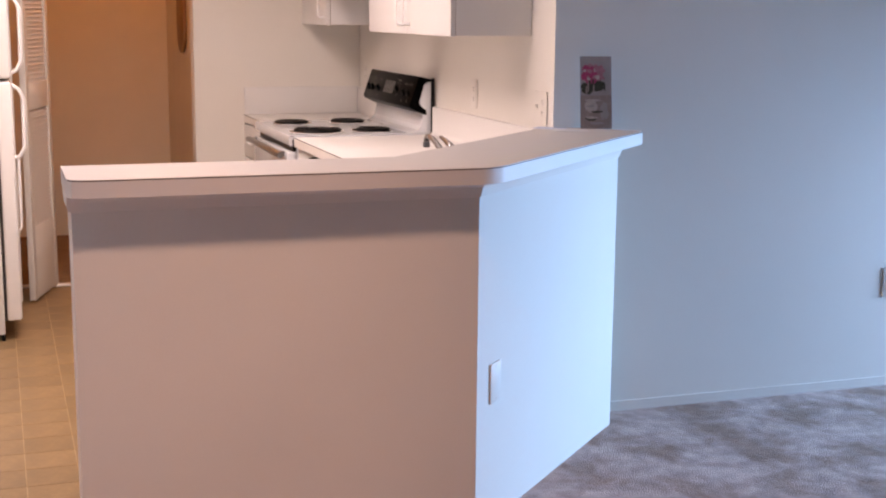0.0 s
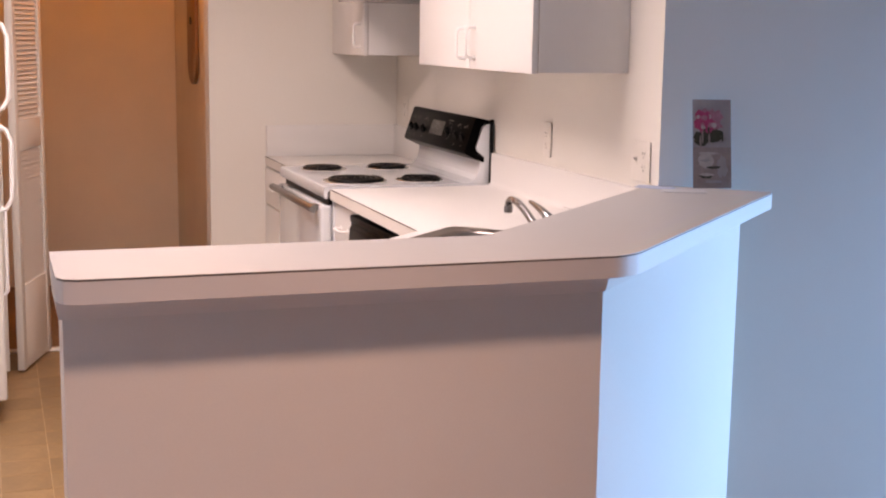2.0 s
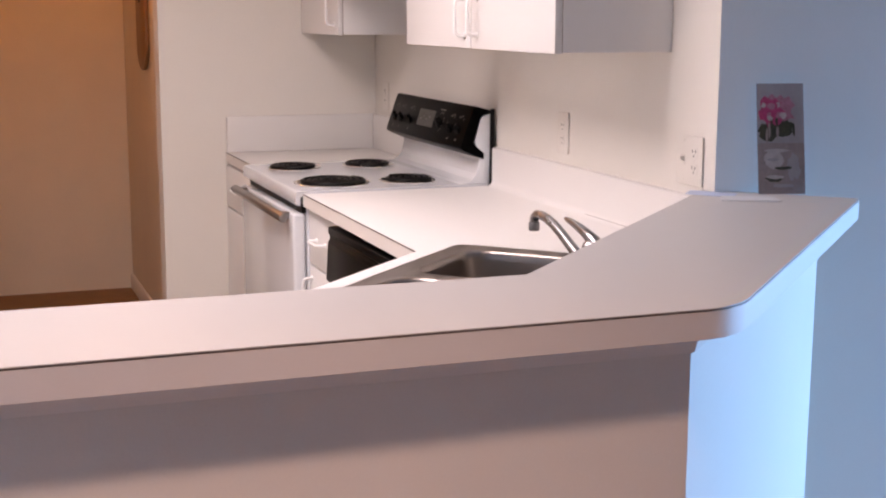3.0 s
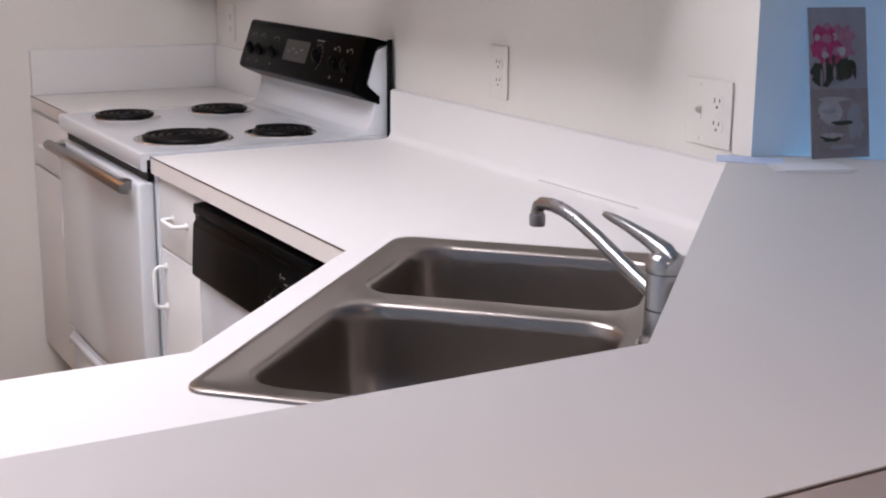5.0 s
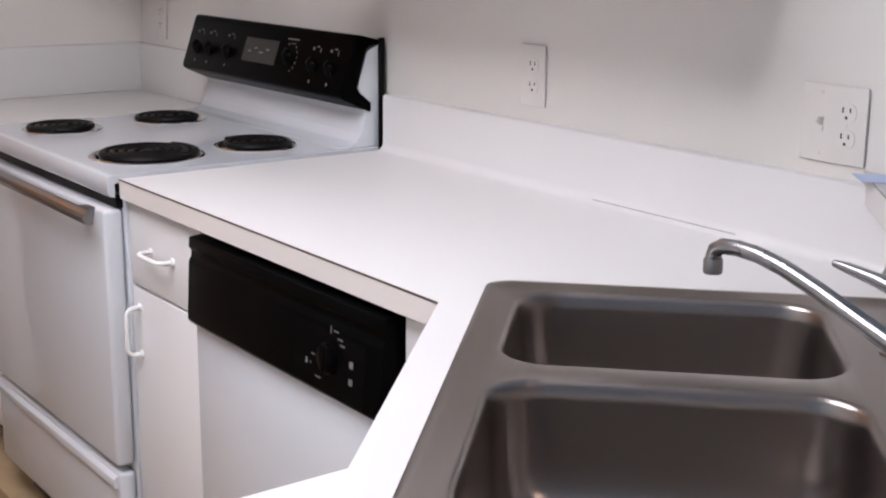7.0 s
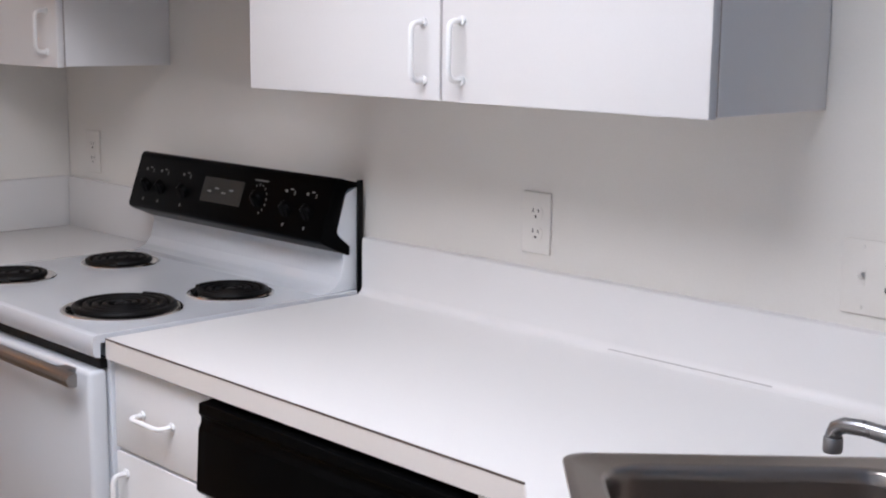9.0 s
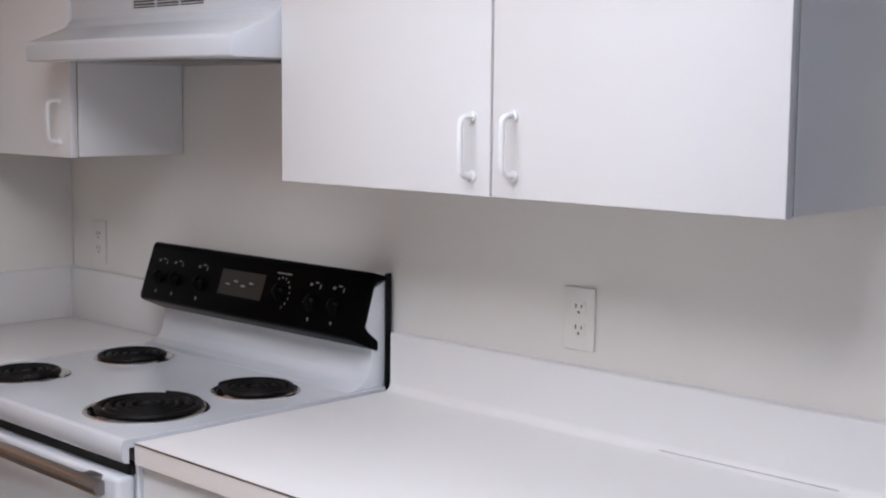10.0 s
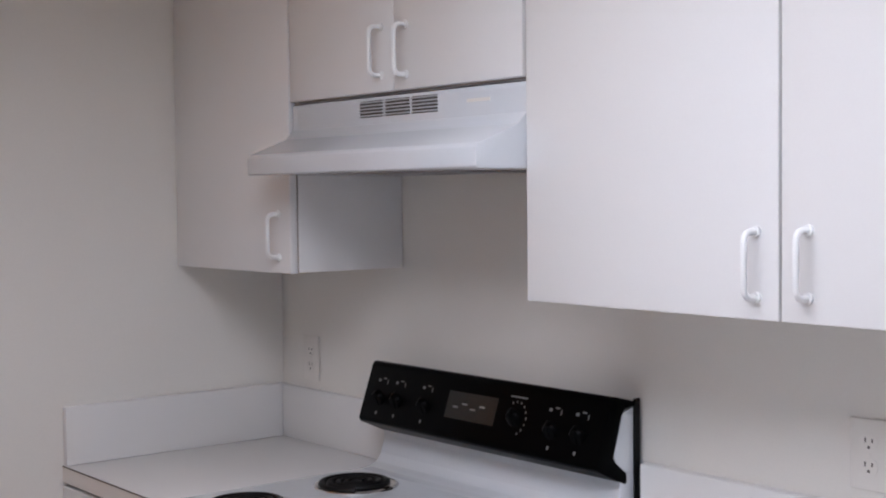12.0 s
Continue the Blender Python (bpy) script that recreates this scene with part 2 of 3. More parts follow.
# ---- structure ----
solid("wall_north", prism([(WEST - 0.12, 0.0), (EAST, 0.0), (EAST, 3.498), (EAST - 0.14, 3.498), (EAST - 0.14, 0.12), (WEST - 0.12, 0.12)], 0.0, CEIL), "wall", "pale painted wall behind the stove, turning into the living room")
solid("wall_west", box(WEST - 0.12, -0.868, 0.0, WEST, -0.002, CEIL), "wall", "cream painted side wall beside the stove run")
solid("wall_south", box(-3.0, -2.82, 0.0, 8.5, -2.70, CEIL), "wall", "plain painted wall closing the kitchen and dining side")
solid("wall_east", box(8.5, -2.82, 0.0, 8.62, 3.62, CEIL), "wall", "plain painted wall behind the walk")
solid("ceiling", box(-3.0, -2.82, CEIL, 8.62, 3.62, CEIL + 0.1), "ceiling", "white textured flat ceiling", "ceiling")
# living room wall with the glazed door
solid("wall_window", prism([(EAST, 0), (2.1, 0), (2.1, 2.15), (3.2, 2.15), (3.2, 0), (8.5, 0), (8.5, CEIL), (EAST, CEIL)], 3.5, 3.62, axis="y"), "wall", "painted wall round the glazed patio door")
win = thing("window_1", "white framed glazed patio door letting in daylight", "window")
tagged(win, kind="structure")
for nm, b in (("frame", (2.1, 3.53, 2.09, 3.2, 3.6, 2.15)), ("frame", (2.1, 3.53, 0.0, 2.15, 3.6, 2.09)), ("frame", (3.15, 3.53, 0.0, 3.2, 3.6, 2.09))):
    part(nm, box(*b, bevel=0.005), "glass_out", win)

# hallway beyond the kitchen
solid("wall_hall_north", box(-2.7, -0.76, 0.0, WEST - 0.122, -0.62, CEIL), "hall_wall", "hallway wall glowing in warm lamp light")
solid("wall_hall_end", box(-2.7, -2.698, 0.0, -2.48, -0.762, CEIL), "hall_wall", "hallway end wall glowing in warm lamp light")
solid("wall_closet", box(-2.478, -1.93, 0.0, -0.90, -1.81, CEIL), "hall_wall", "plain hallway wall beside the closet")
solid("hall_floor", box(-2.7, -2.698, -0.06, -0.858, 0.0, 0.0), "hall_floor", "brown carpet of the hallway", "carpet")
solid("threshold", box(-0.875, -1.80, 0.0, -0.825, -0.87, 0.012, bevel=0.004), "trim", "white threshold strip between vinyl and carpet", "threshold")

solid("baseboard_hall", prism([(-0.7625, 0.0), (-0.7745, 0.0), (-0.7745, 0.068), (-0.770, 0.078), (-0.7625, 0.080)], -2.478, WEST - 0.124, axis="x"), "trim", "pale painted baseboard of the hallway", "baseboard")

# half wall under the bar
W_OUT, W_IN, N_OUTER, N_INNER, E_END = 2.987, 2.83, 1.675, 1.485, 1.417
w_in = on_line(N_INNER, x=W_IN)
half = [(W_OUT, BAR_END + 0.012), (W_OUT, on_line(N_OUTER, x=W_OUT)[1]), en(E_END, N_OUTER).xy[:], (EAST + 0.002, (EAST + 0.002) - E_END * math.sqrt(2)), on_line(N_INNER, x=EAST + 0.002), w_in, (W_IN, BAR_END + 0.012)]
solid("half_wall", prism(half, 0.0, BAR - 0.044), "wall", "painted half wall that carries the breakfast bar")


def offset_run(d):
    """The outer line of the half wall, moved outwards by d, with the end return."""
    n = N_OUTER + d
    return [(W_IN, BAR_END + 0.012 - min(d, 0.011)), (W_OUT + d, BAR_END + 0.012 - min(d, 0.011)), (W_OUT + d, on_line(n, x=W_OUT + d)[1]), en(E_END, n).xy[:]]


def moulding():
    """A hollow moulding that widens up to the bar."""
    bm = bmesh.new()
    prof = [(0.002, 0.962), (0.006, 0.963), (0.008, 0.970), (0.012, 0.986), (0.020, 0.999), (0.025, 1.002), (0.025, 1.0105)]
    rows = [[bm.verts.new((*p, z)) for p in offset_run(d)] for d, z in prof]
    for a, b in zip(rows, rows[1:]):
        for k in range(len(a) - 1):
            bm.faces.new((a[k], a[k + 1], b[k + 1], b[k]))
    back = [bm.verts.new((*p, 1.0105)) for p in offset_run(0.002)]
    for k in range(len(back) - 1):
        bm.faces.new((rows[-1][k], rows[-1][k + 1], back[k + 1], back[k]))
        bm.faces.new((back[k], back[k + 1], rows[0][k + 1], rows[0][k]))
    bmesh.ops.recalc_face_normals(bm, faces=bm.faces[:])
    return bm


solid("trim_bar", moulding(), "wall", "painted cove moulding under the breakfast bar", "moulding")
solid("baseboard", box(EAST + 0.001, 0.125, 0.0, EAST + 0.007, 3.49, 0.043), "wall", "painted baseboard along the living room wall", "baseboard")

# carpet with uneven pile
bm = bmesh.new()
bmesh.ops.create_grid(bm, x_segments=260, y_segments=248, size=0.5)
for v in bm.verts:
    x, y = EAST + (v.co.x + 0.5) * (8.5 - EAST), -2.70 + (v.co.y + 0.5) * 6.2
    v.co = Vector((x, y, 0.006 + 0.0010 * noise.noise(Vector((x * 5, y * 5, 0))) + 0.0012 * noise.noise(Vector((x * 23, y * 23, 3)))))
bmesh.ops.delete(bm, geom=[f for f in bm.faces if f.calc_center_median().x < 2.43 and f.calc_center_median().y < -0.9], context="FACES")
carpet = solid("carpet", bm, "carpet", "worn greyish mauve cut-pile carpet with trodden patches", "carpet")
solid("ground", box(-60, -60, -0.3, 60, 60, -0.062), "hall_floor", "bare ground around the home", "ground")

# ---- kitchen: bar top ----
N_OUT, N_IN, B_OUT, B_IN, B_E = 1.758, 1.408, 3.093, 2.786, 1.40
r = 0.035
cy = on_line(N_OUT, x=B_OUT)[1]
ce = (Vector((B_OUT, cy, 0))).dot(E_DIR)
bar_poly = [(B_IN, BAR_END), (B_OUT - r, BAR_END), (B_OUT - r * 0.3, BAR_END + r * 0.3), (B_OUT, BAR_END + r)]
bar_poly += [(B_OUT, cy - 0.045), (B_OUT - 0.004, cy - 0.02), (B_OUT - 0.013, cy - 0.002), en(ce - 0.03, N_OUT - 0.003).xy[:], en(ce - 0.05, N_OUT).xy[:]]
bar_poly += [en(B_E + 0.012, N_OUT).xy[:], en(B_E, N_OUT - 0.012).xy[:], (EAST + 0.002, EAST + 0.002 - B_E * math.sqrt(2)), (EAST + 0.002, -0.0025), on_line(N_IN, y=-0.0025)]
bar_poly += [on_line(N_IN, x=B_IN)]
bar = thing("breakfast_bar", "pale laminate breakfast bar top on the half wall", "counter")
# top and edge differ in tone only to even out how light falls
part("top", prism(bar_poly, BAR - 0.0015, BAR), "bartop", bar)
part("edge_band", prism(bar_poly, BAR - 0.044, BAR - 0.0045), "bar_edge", bar, "pale laminate edge strip, toned lighter than the lamp-lit top")


def inset(poly, d):
    n = len(poly)
    res = []
    for i, p in enumerate(poly):
        a, b = Vector(poly[i - 1]), Vector(poly[(i + 1) % n])
        t = (b - a).normalized()
        res.append((p[0] - t.y * d, p[1] + t.x * d))
    return res


part("seam", prism(inset(bar_poly, 0.0015), BAR - 0.0045, BAR - 0.0015), "seam", bar, "thin dark glue line of the laminate")

# ---- worktops ----


def ring_faces(bm, a, b):
    n = len(a)
    return [bm.faces.new((a[i], a[(i + 1) % n], b[(i + 1) % n], b[i])) for i in range(n)]


def worktop_mesh(poly, hole, z0, z1):
    bm = bmesh.new()
    for z in (z0, z1):
        o = [bm.verts.new((*p, z)) for p in poly]
        es = [bm.edges.new((o[i], o[(i + 1) % len(o)])) for i in range(len(o))]
        if hole:
            h = [bm.verts.new((*p, z)) for p in hole]
            es += [bm.edges.new((h[i], h[(i + 1) % len(h)])) for i in range(len(h))]
        bmesh.ops.triangle_fill(bm, use_beauty=True, edges=es)
        if z == z0:
            lo, hl = o, h if hole else None
    ring_faces(bm, lo, o)
    if hole:
        ring_faces(bm, hl, h)
    bmesh.ops.recalc_face_normals(bm, faces=bm.faces[:])
    return bm


# sink outline in its own frame
SK = dict(e0=1.618, e1=2.422, n0=0.880, n1=1.438)
N_FRONT, X_FRONT, Y_FRONT = 0.8255, 2.199, -0.637
hole = [en(e, n).xy[:] for e, n in rounded(SK["e0"] + 0.02, SK["n0"] + 0.02, SK["e1"] - 0.02, SK["n1"] - 0.02, 0.05)]
top_poly = [(0.763, Y_FRONT), on_line(N_FRONT, y=Y_FRONT), on_line(N_FRONT, x=X_FRONT), (X_FRONT, BAR_END + 0.11), (W_IN - 0.002, BAR_END + 0.11), (W_IN - 0.002, on_line(N_INNER - 0.002, x=W_IN - 0.002)[1]), on_line(N_INNER - 0.002, x=EAST + 0.002), (EAST + 0.002, -0.002), (0.763, -0.002)]
worktop = thing("worktop", "white laminate worktop with a corner sink cut-out", "worktop")
part("slab", worktop_mesh(top_poly, hole, CT - 0.038, CT), "laminate", worktop)
band = bmesh.new()
for a, b in ((top_poly[0], top_poly[1]), (top_poly[1], top_poly[2]), (top_poly[2], top_poly[3])):
    t = (Vector(b) - Vector(a)).normalized()
    o = Vector((t.y, -t.x)) * 0.0016
    prism([tuple(Vector(a) + o * 0.2), tuple(Vector(a) + o), tuple(Vector(b) + o), tuple(Vector(b) + o * 0.2)], CT - 0.0385, CT - 0.003, bm=band)
part("edge_band", band, "cabinet_warm", worktop, "greyish laminate edge")
line = bmesh.new()
for a, b in ((top_poly[0], top_poly[1]),):
    prism([(a[0], a[1] - 0.0022), (b[0], b[1] - 0.0022), (b[0], b[1] + 0.0002), (a[0], a[1] + 0.0002)], CT - 0.003, CT - 0.0004, bm=line)
    prism([(a[0] + 0.005, a[1] + 0.004), (b[0], b[1] + 0.004), (b[0], b[1] + 0.012), (a[0] + 0.005, a[1] + 0.012)], CT - 0.042, CT - 0.0385, bm=line)
part("seam", line, "seam", worktop, "dark glue line along the front edge")
COVE = [(-0.022 - 0.018 * (1 - math.sin(radians(a))), CT + 0.0003 + 0.018 * (1 - math.cos(radians(a)))) for a in range(0, 91, 15)]
part("backsplash", prism([(0.0006, CT - 0.004), (COVE[0][0], CT - 0.004)] + COVE + [(-0.022, 1.031), (-0.0205, 1.0345), (-0.017, 1.036), (0.0006, 1.036)], 0.763, 2.058, axis="x"), "laminate", worktop, "coved laminate backsplash")
part("joint", tube([(1.445, -0.0272, CT + 0.0056), (1.60, -0.0270, CT + 0.0058), (1.78, -0.0266, CT + 0.0060)], 0.0013, sides=6), "caulk", worktop, "grey caulk line along the backsplash")

left_top = thing("worktop", "short white laminate worktop between stove and side wall", "worktop")
part("slab", prism([(WEST + 0.002, -0.618), (-0.006, -0.618), (-0.006, -0.002), (WEST + 0.002, -0.002)], CT - 0.038, CT, bevel=0.002), "laminate", left_top)
part("edge_band", box(WEST + 0.004, -0.6205, CT - 0.0385, -0.006, -0.6185, CT - 0.003), "cabinet_warm", left_top)
part("seam", box(WEST + 0.004, -0.621, CT - 0.003, -0.006, -0.6182, CT - 0.0006), "seam", left_top)
part("backsplash", box(WEST + 0.024, -0.022, CT, -0.006, -0.001, 1.052, bevel=0.003), "laminate", left_top)
part("side_splash", box(WEST + 0.002, -0.617, CT, WEST + 0.022, -0.001, 1.054, bevel=0.003), "laminate", left_top)

# ---- handles, doors and cabinets ----


def pull(length=0.096, r=0.0048, out=0.03):
    """A D-shaped wire pull along z, standing out along -y."""
    h = length / 2
    c = 0.014
    pts = [(0, 0, -h), (0, -(out - c), -h)]
    pts += [(0, -(out - c) - c * math.sin(radians(a)), -h + c - c * math.cos(radians(a))) for a in (30, 60, 90)]
    pts += [(0, -out, h - c)]
    pts += [(0, -(out - c) - c * math.cos(radians(a)), h - c + c * math.sin(radians(a))) for a in (30, 60, 90)]
    pts += [(0, 0, h)]
    bm = tube(pts, r, sides=10)
    for z in (-h, h):
        tube([(0, 0.0, z), (0, -0.005, z)], 0.0085, bm=bm, sides=12)
    return bm


def put_pull(parent, x, y, z, level=False):
    bm = pull()
    m = Matrix.Translation((x, y, z)) @ (Matrix.Rotation(radians(90), 4, "Y") if level else Matrix.Identity(4))
    bmesh.ops.transform(bm, matrix=m, verts=bm.verts)
    return part("handle", bm, "plastic", parent, "white D-shaped wire pull")


def cabinet(name, label, x0, x1, z0, z1, depth, doors, category="cabinet", toe=0.0, group=""):
    """A run cabinet on the north wall. doors: (x0, x1, z0, z1, handle x, handle z, level)."""
    top = thing(name, label, category, group)
    yb, yf = -0.002, -(depth - 0.021)
    part("body", box(x0, yf, z0, x1, yb, z1, bevel=0.0015), "cabinet", top)
    # thin brown sheet behind the doors, standing in for shade in their gaps
    part("gap_shade", box(x0 + 0.001, yf - 0.0012, z0 + 0.001, x1 - 0.001, yf - 0.0001, z1 - 0.001), "frame", top, "brownish sheet on the cabinet front, shade painted into door gaps")
    if toe:
        part("toe_kick", box(x0, yf + 0.07, 0.0, x1, yf + 0.085, z0 - 0.001), "black_matt", top, "dark recessed toe kick")
    for a, b, c, d, hx, hz, level in doors:
        dr = part("drawer_front" if level else "door", box(a, yf - 0.0205, c, b, yf - 0.0015, d, bevel=0.0022), "cabinet", top)
        if hx is not None:
            put_pull(dr, hx, yf - 0.0205, hz, level)
    return top


UD = 0.309
cabinet("wall_cabinet", "white melamine wall cabinet with two doors and wire pulls", 0.763, 1.832, 1.364, 2.134, UD,
        [(0.765, 1.2965, 1.3615, 2.132, 1.258, 1.442, False), (1.301, 1.831, 1.3615, 2.132, 1.348, 1.445, False)], "wall cabinet", group="wall cabinets")
cabinet("wall_cabinet", "white melamine wall cabinet in the corner beside the hood", WEST + 0.002, -0.001, 1.378, 2.134, UD,
        [(WEST + 0.004, -0.003, 1.376, 2.132, -0.050, 1.460, False)], "wall cabinet", group="wall cabinets")
cabinet("wall_cabinet", "low white wall cabinet above the range hood", 0.001, 0.761, 1.748, 2.134, UD,
        [(0.003, 0.3822, 1.752, 2.132, 0.342, 1.832, False), (0.3838, 0.757, 1.752, 2.132, 0.423, 1.828, False)], "wall cabinet", group="wall cabinets")

BD = 0.622
cabinet("base_cabinet", "narrow white base cabinet with one drawer and one door", 0.760, 1.073, 0.1, 0.873, BD,
        [(0.761, 1.071, 0.704, 0.866, 0.906, 0.785, True), (0.761, 1.071, 0.115, 0.698, 0.795, 0.612, False)], "base cabinet", toe=0.1, group="base cabinets")
cabinet("base_cabinet", "white base cabinet with a drawer between stove and wall", WEST + 0.002, -0.008, 0.1, 0.873, BD,
        [(WEST + 0.005, -0.010, 0.706, 0.866, -0.27, 0.789, True), (WEST + 0.005, -0.010, 0.115, 0.698, -0.06, 0.60, False)], "base cabinet", toe=0.1, group="base cabinets")

# corner sink cabinet and the run under the bar
sinkcab = thing("sink_cabinet", "white corner base cabinet under the sink", "base cabinet", "base cabinets")
fa, fb = on_line(0.850, y=-0.602), on_line(0.850, x=2.222)
body = [(1.705, -0.04), (1.705, -0.602), fa, fb, (2.80, fb[1]), (2.80, on_line(1.45, x=2.80)[1]), (1.97, -0.04)]
part("body", prism(body, 0.1, 0.66), "cabinet", sinkcab)
part("front_panel", prism([(1.705, -0.602), (1.705, -0.62), on_line(0.8375, y=-0.62), on_line(0.8375, x=2.216), fb, fa], 0.1, 0.873), "cabinet", sinkcab)
part("toe_kick", prism([(1.73, -0.53), (1.73, -0.545), on_line(0.91, y=-0.545), on_line(0.91, x=2.29), on_line(0.925, x=2.29), on_line(0.925, y=-0.53)], 0.0, 0.099), "black_matt", sinkcab)
barcab = thing("base_cabinet", "white base cabinet under the bar side of the worktop", "base cabinet", "base cabinets")
part("body", box(2.222, BAR_END + 0.125, 0.1, 2.81, fb[1] - 0.004, 0.873, bevel=0.002), "cabinet", barcab)
part("door", box(2.203, BAR_END + 0.13, 0.115, 2.220, fb[1] - 0.012, 0.866, bevel=0.002), "cabinet", barcab)
part("toe_kick", box(2.29, BAR_END + 0.125, 0.0, 2.305, fb[1] - 0.004, 0.099), "black_matt", barcab)

# ---- dishwasher ----
dw = thing("dishwasher", "white built-in dishwasher with black control panel", "dishwasher")
X0, X1 = 1.075, 1.692
part("tub", box(X0 + 0.004, -0.60, 0.1, X1 - 0.004, -0.03, 0.866), "cabinet_warm", dw)
part("door", box(X0 + 0.004, -0.640, 0.125, X1 - 0.004, -0.602, 0.7, bevel=0.004), "enamel", dw, "white enamelled door panel")
cp = part("control_panel", prism([(-0.602, 0.704), (-0.648, 0.704), (-0.655, 0.712), (-0.649, 0.818), (-0.6435, 0.828), (-0.6435, 0.838), (-0.648, 0.844), (-0.647, 0.862), (-0.602, 0.866)], X0 + 0.002, X1 - 0.002, bevel=0.0015, axis="x"), "black", dw, "glossy black control panel with a dial")
part("toe_kick", box(X0 + 0.004, -0.56, 0.0, X1 - 0.004, -0.545, 0.099), "black_matt", dw)


def dial(parent, x, y, z, r, depth, tilt, material="black_matt", name="knob"):
    bm = lathe([(r * 1.15, 0), (r * 1.15, 0.002), (r, 0.003), (r * 0.9, depth), (r * 0.8, depth + 0.0015), (0, depth + 0.0015)], (0, 0, 0), sides=24)
    box(-r * 0.12, -r * 0.85, depth, r * 0.12, r * 0.85, depth + 0.003, bevel=0.001, bm=bm, seg=1)
    bmesh.ops.transform(bm, matrix=Matrix.Translation((x, y, z)) @ Matrix.Rotation(radians(90 - tilt), 4, "X"), verts=bm.verts)
    return part(name, bm, material, parent)


def marks(parent, rows, y_of, material="grey", name="marking"):
    """Small printed bars on a face; y_of gives the face's y at a height."""
    bm = bmesh.new()
    for x, z, w, h in rows:
        ya, yb = y_of(z - h / 2), y_of(z + h / 2)
        vs = [bm.verts.new(p) for p in ((x - w / 2, ya - 0.0014, z - h / 2), (x + w / 2, ya - 0.0014, z - h / 2), (x + w / 2, yb - 0.0014, z + h / 2), (x - w / 2, yb - 0.0014, z + h / 2))]
        bm.faces.new(vs)
    ob = part(name, bm, material, parent, "small grey printed markings")
    return ob


def dwface(z):
    return -0.655 + (z - 0.712) / 0.108 * 0.007


dial(cp, 1.550, dwface(0.768), 0.768, 0.024, 0.010, 4, "black")
DX, DZ = 1.550, 0.768
rows = [(0.004, 0.046, 0.003, 0.012), (0.018, 0.046, 0.014, 0.003), (0.030, 0.036, 0.014, 0.003), (0.036, 0.028, 0.014, 0.003), (-0.044, -0.004, 0.010, 0.003), (-0.062, -0.018, 0.006, 0.010), (-0.050, -0.018, 0.004, 0.004), (-0.028, -0.036, 0.016, 0.003), (0.062, 0.006, 0.010, 0.010), (0.062, -0.020, 0.010, 0.010)]
for dx, dz, w, h in rows:
    marks(cp, [(DX + dx, DZ + dz, w, h)], dwface)
part("dial_plate", prism([(dwface(0.716) - 0.0002, 0.716), (dwface(0.716) - 0.0008, 0.716), (dwface(0.812) - 0.0008, 0.812), (dwface(0.812) - 0.0002, 0.812)], 1.450, 1.648, axis="x"), "black", cp, "glossy dark dial plate")

# ---- stove ----
stove = thing("stove", "white electric coil range with black control panel", "stove")
SX0, SX1 = -0.008, 0.757
part("body", box(SX0 + 0.004, -0.625, 0.06, SX1 - 0.004, -0.03, 0.873, bevel=0.003), "enamel", stove)
part("gap_strip", box(SX0 + 0.012, -0.640, 0.853, SX1 - 0.012, -0.626, 0.874), "black_matt", stove, "dark gap above the oven door")
STOP = 0.921
BURNERS = ((0.592, -0.502, 0.108), (0.608, -0.253, 0.083), (0.139, -0.240, 0.083), (0.148, -0.514, 0.083))


def cooktop_mesh():
    """A pressed top with four round openings and a turned-down front lip."""
    bm = prism([(-0.646, 0.877), (-0.656, 0.879), (-0.661, 0.886), (-0.661, 0.912), (-0.658, 0.9185), (-0.651, STOP), (-0.646, STOP)], SX0, SX1, axis="x")
    outline = [(SX0, -0.6459), (SX1, -0.6459), (SX1, -0.03), (SX0, -0.03)]
    for z in (0.9045, STOP):
        rims = [[bm.verts.new((*p, z)) for p in outline]]
        for x, y, r in BURNERS:
            rims.append([bm.verts.new((x + r * 1.03 * math.cos(k * math.pi / 20), y + r * 1.03 * math.sin(k * math.pi / 20), z)) for k in range(40)])
        es = [bm.edges.new((c[i], c[(i + 1) % len(c)])) for c in rims for i in range(len(c))]
        bmesh.ops.triangle_fill(bm, use_beauty=True, edges=es)
        if z < STOP:
            low = rims
    for a, b in zip(low, rims):
        ring_faces(bm, a, b)
    bmesh.ops.recalc_face_normals(bm, faces=bm.faces[:])
    return bm


part("cooktop", cooktop_mesh(), "enamel", stove, "white enamelled cooktop")
# oven door with handle
od = part("oven_door", box(SX0 + 0.006, -0.668, 0.315, SX1 - 0.006, -0.628, 0.852, bevel=0.010, seg=3), "enamel", stove, "white oven door")
oh = prism([(-0.694, 0.826), (-0.706, 0.829), (-0.711, 0.841), (-0.707, 0.849), (-0.694, 0.854), (-0.688, 0.852), (-0.688, 0.828)], SX0 + 0.012, SX1 - 0.012, bevel=0.0015, axis="x")
part("handle", oh, "handle_steel", od, "brushed metal oven handle bar")
for x in (SX0 + 0.07, SX1 - 0.075):
    part("bracket", box(x - 0.02, -0.690, 0.830, x + 0.02, -0.664, 0.851, bevel=0.003), "handle_steel", od)
part("storage_drawer", box(SX0 + 0.006, -0.662, 0.085, SX1 - 0.006, -0.628, 0.300, bevel=0.010, seg=3), "enamel", stove, "white storage drawer front")
part("drawer_lip", prism([(-0.662, 0.262), (-0.672, 0.268), (-0.672, 0.285), (-0.662, 0.292)], SX0 + 0.02, SX1 - 0.02, bevel=0.001, axis="x"), "enamel", stove)
part("plinth", box(SX0 + 0.03, -0.60, 0.0, SX1 - 0.03, -0.05, 0.062), "black_matt", stove)
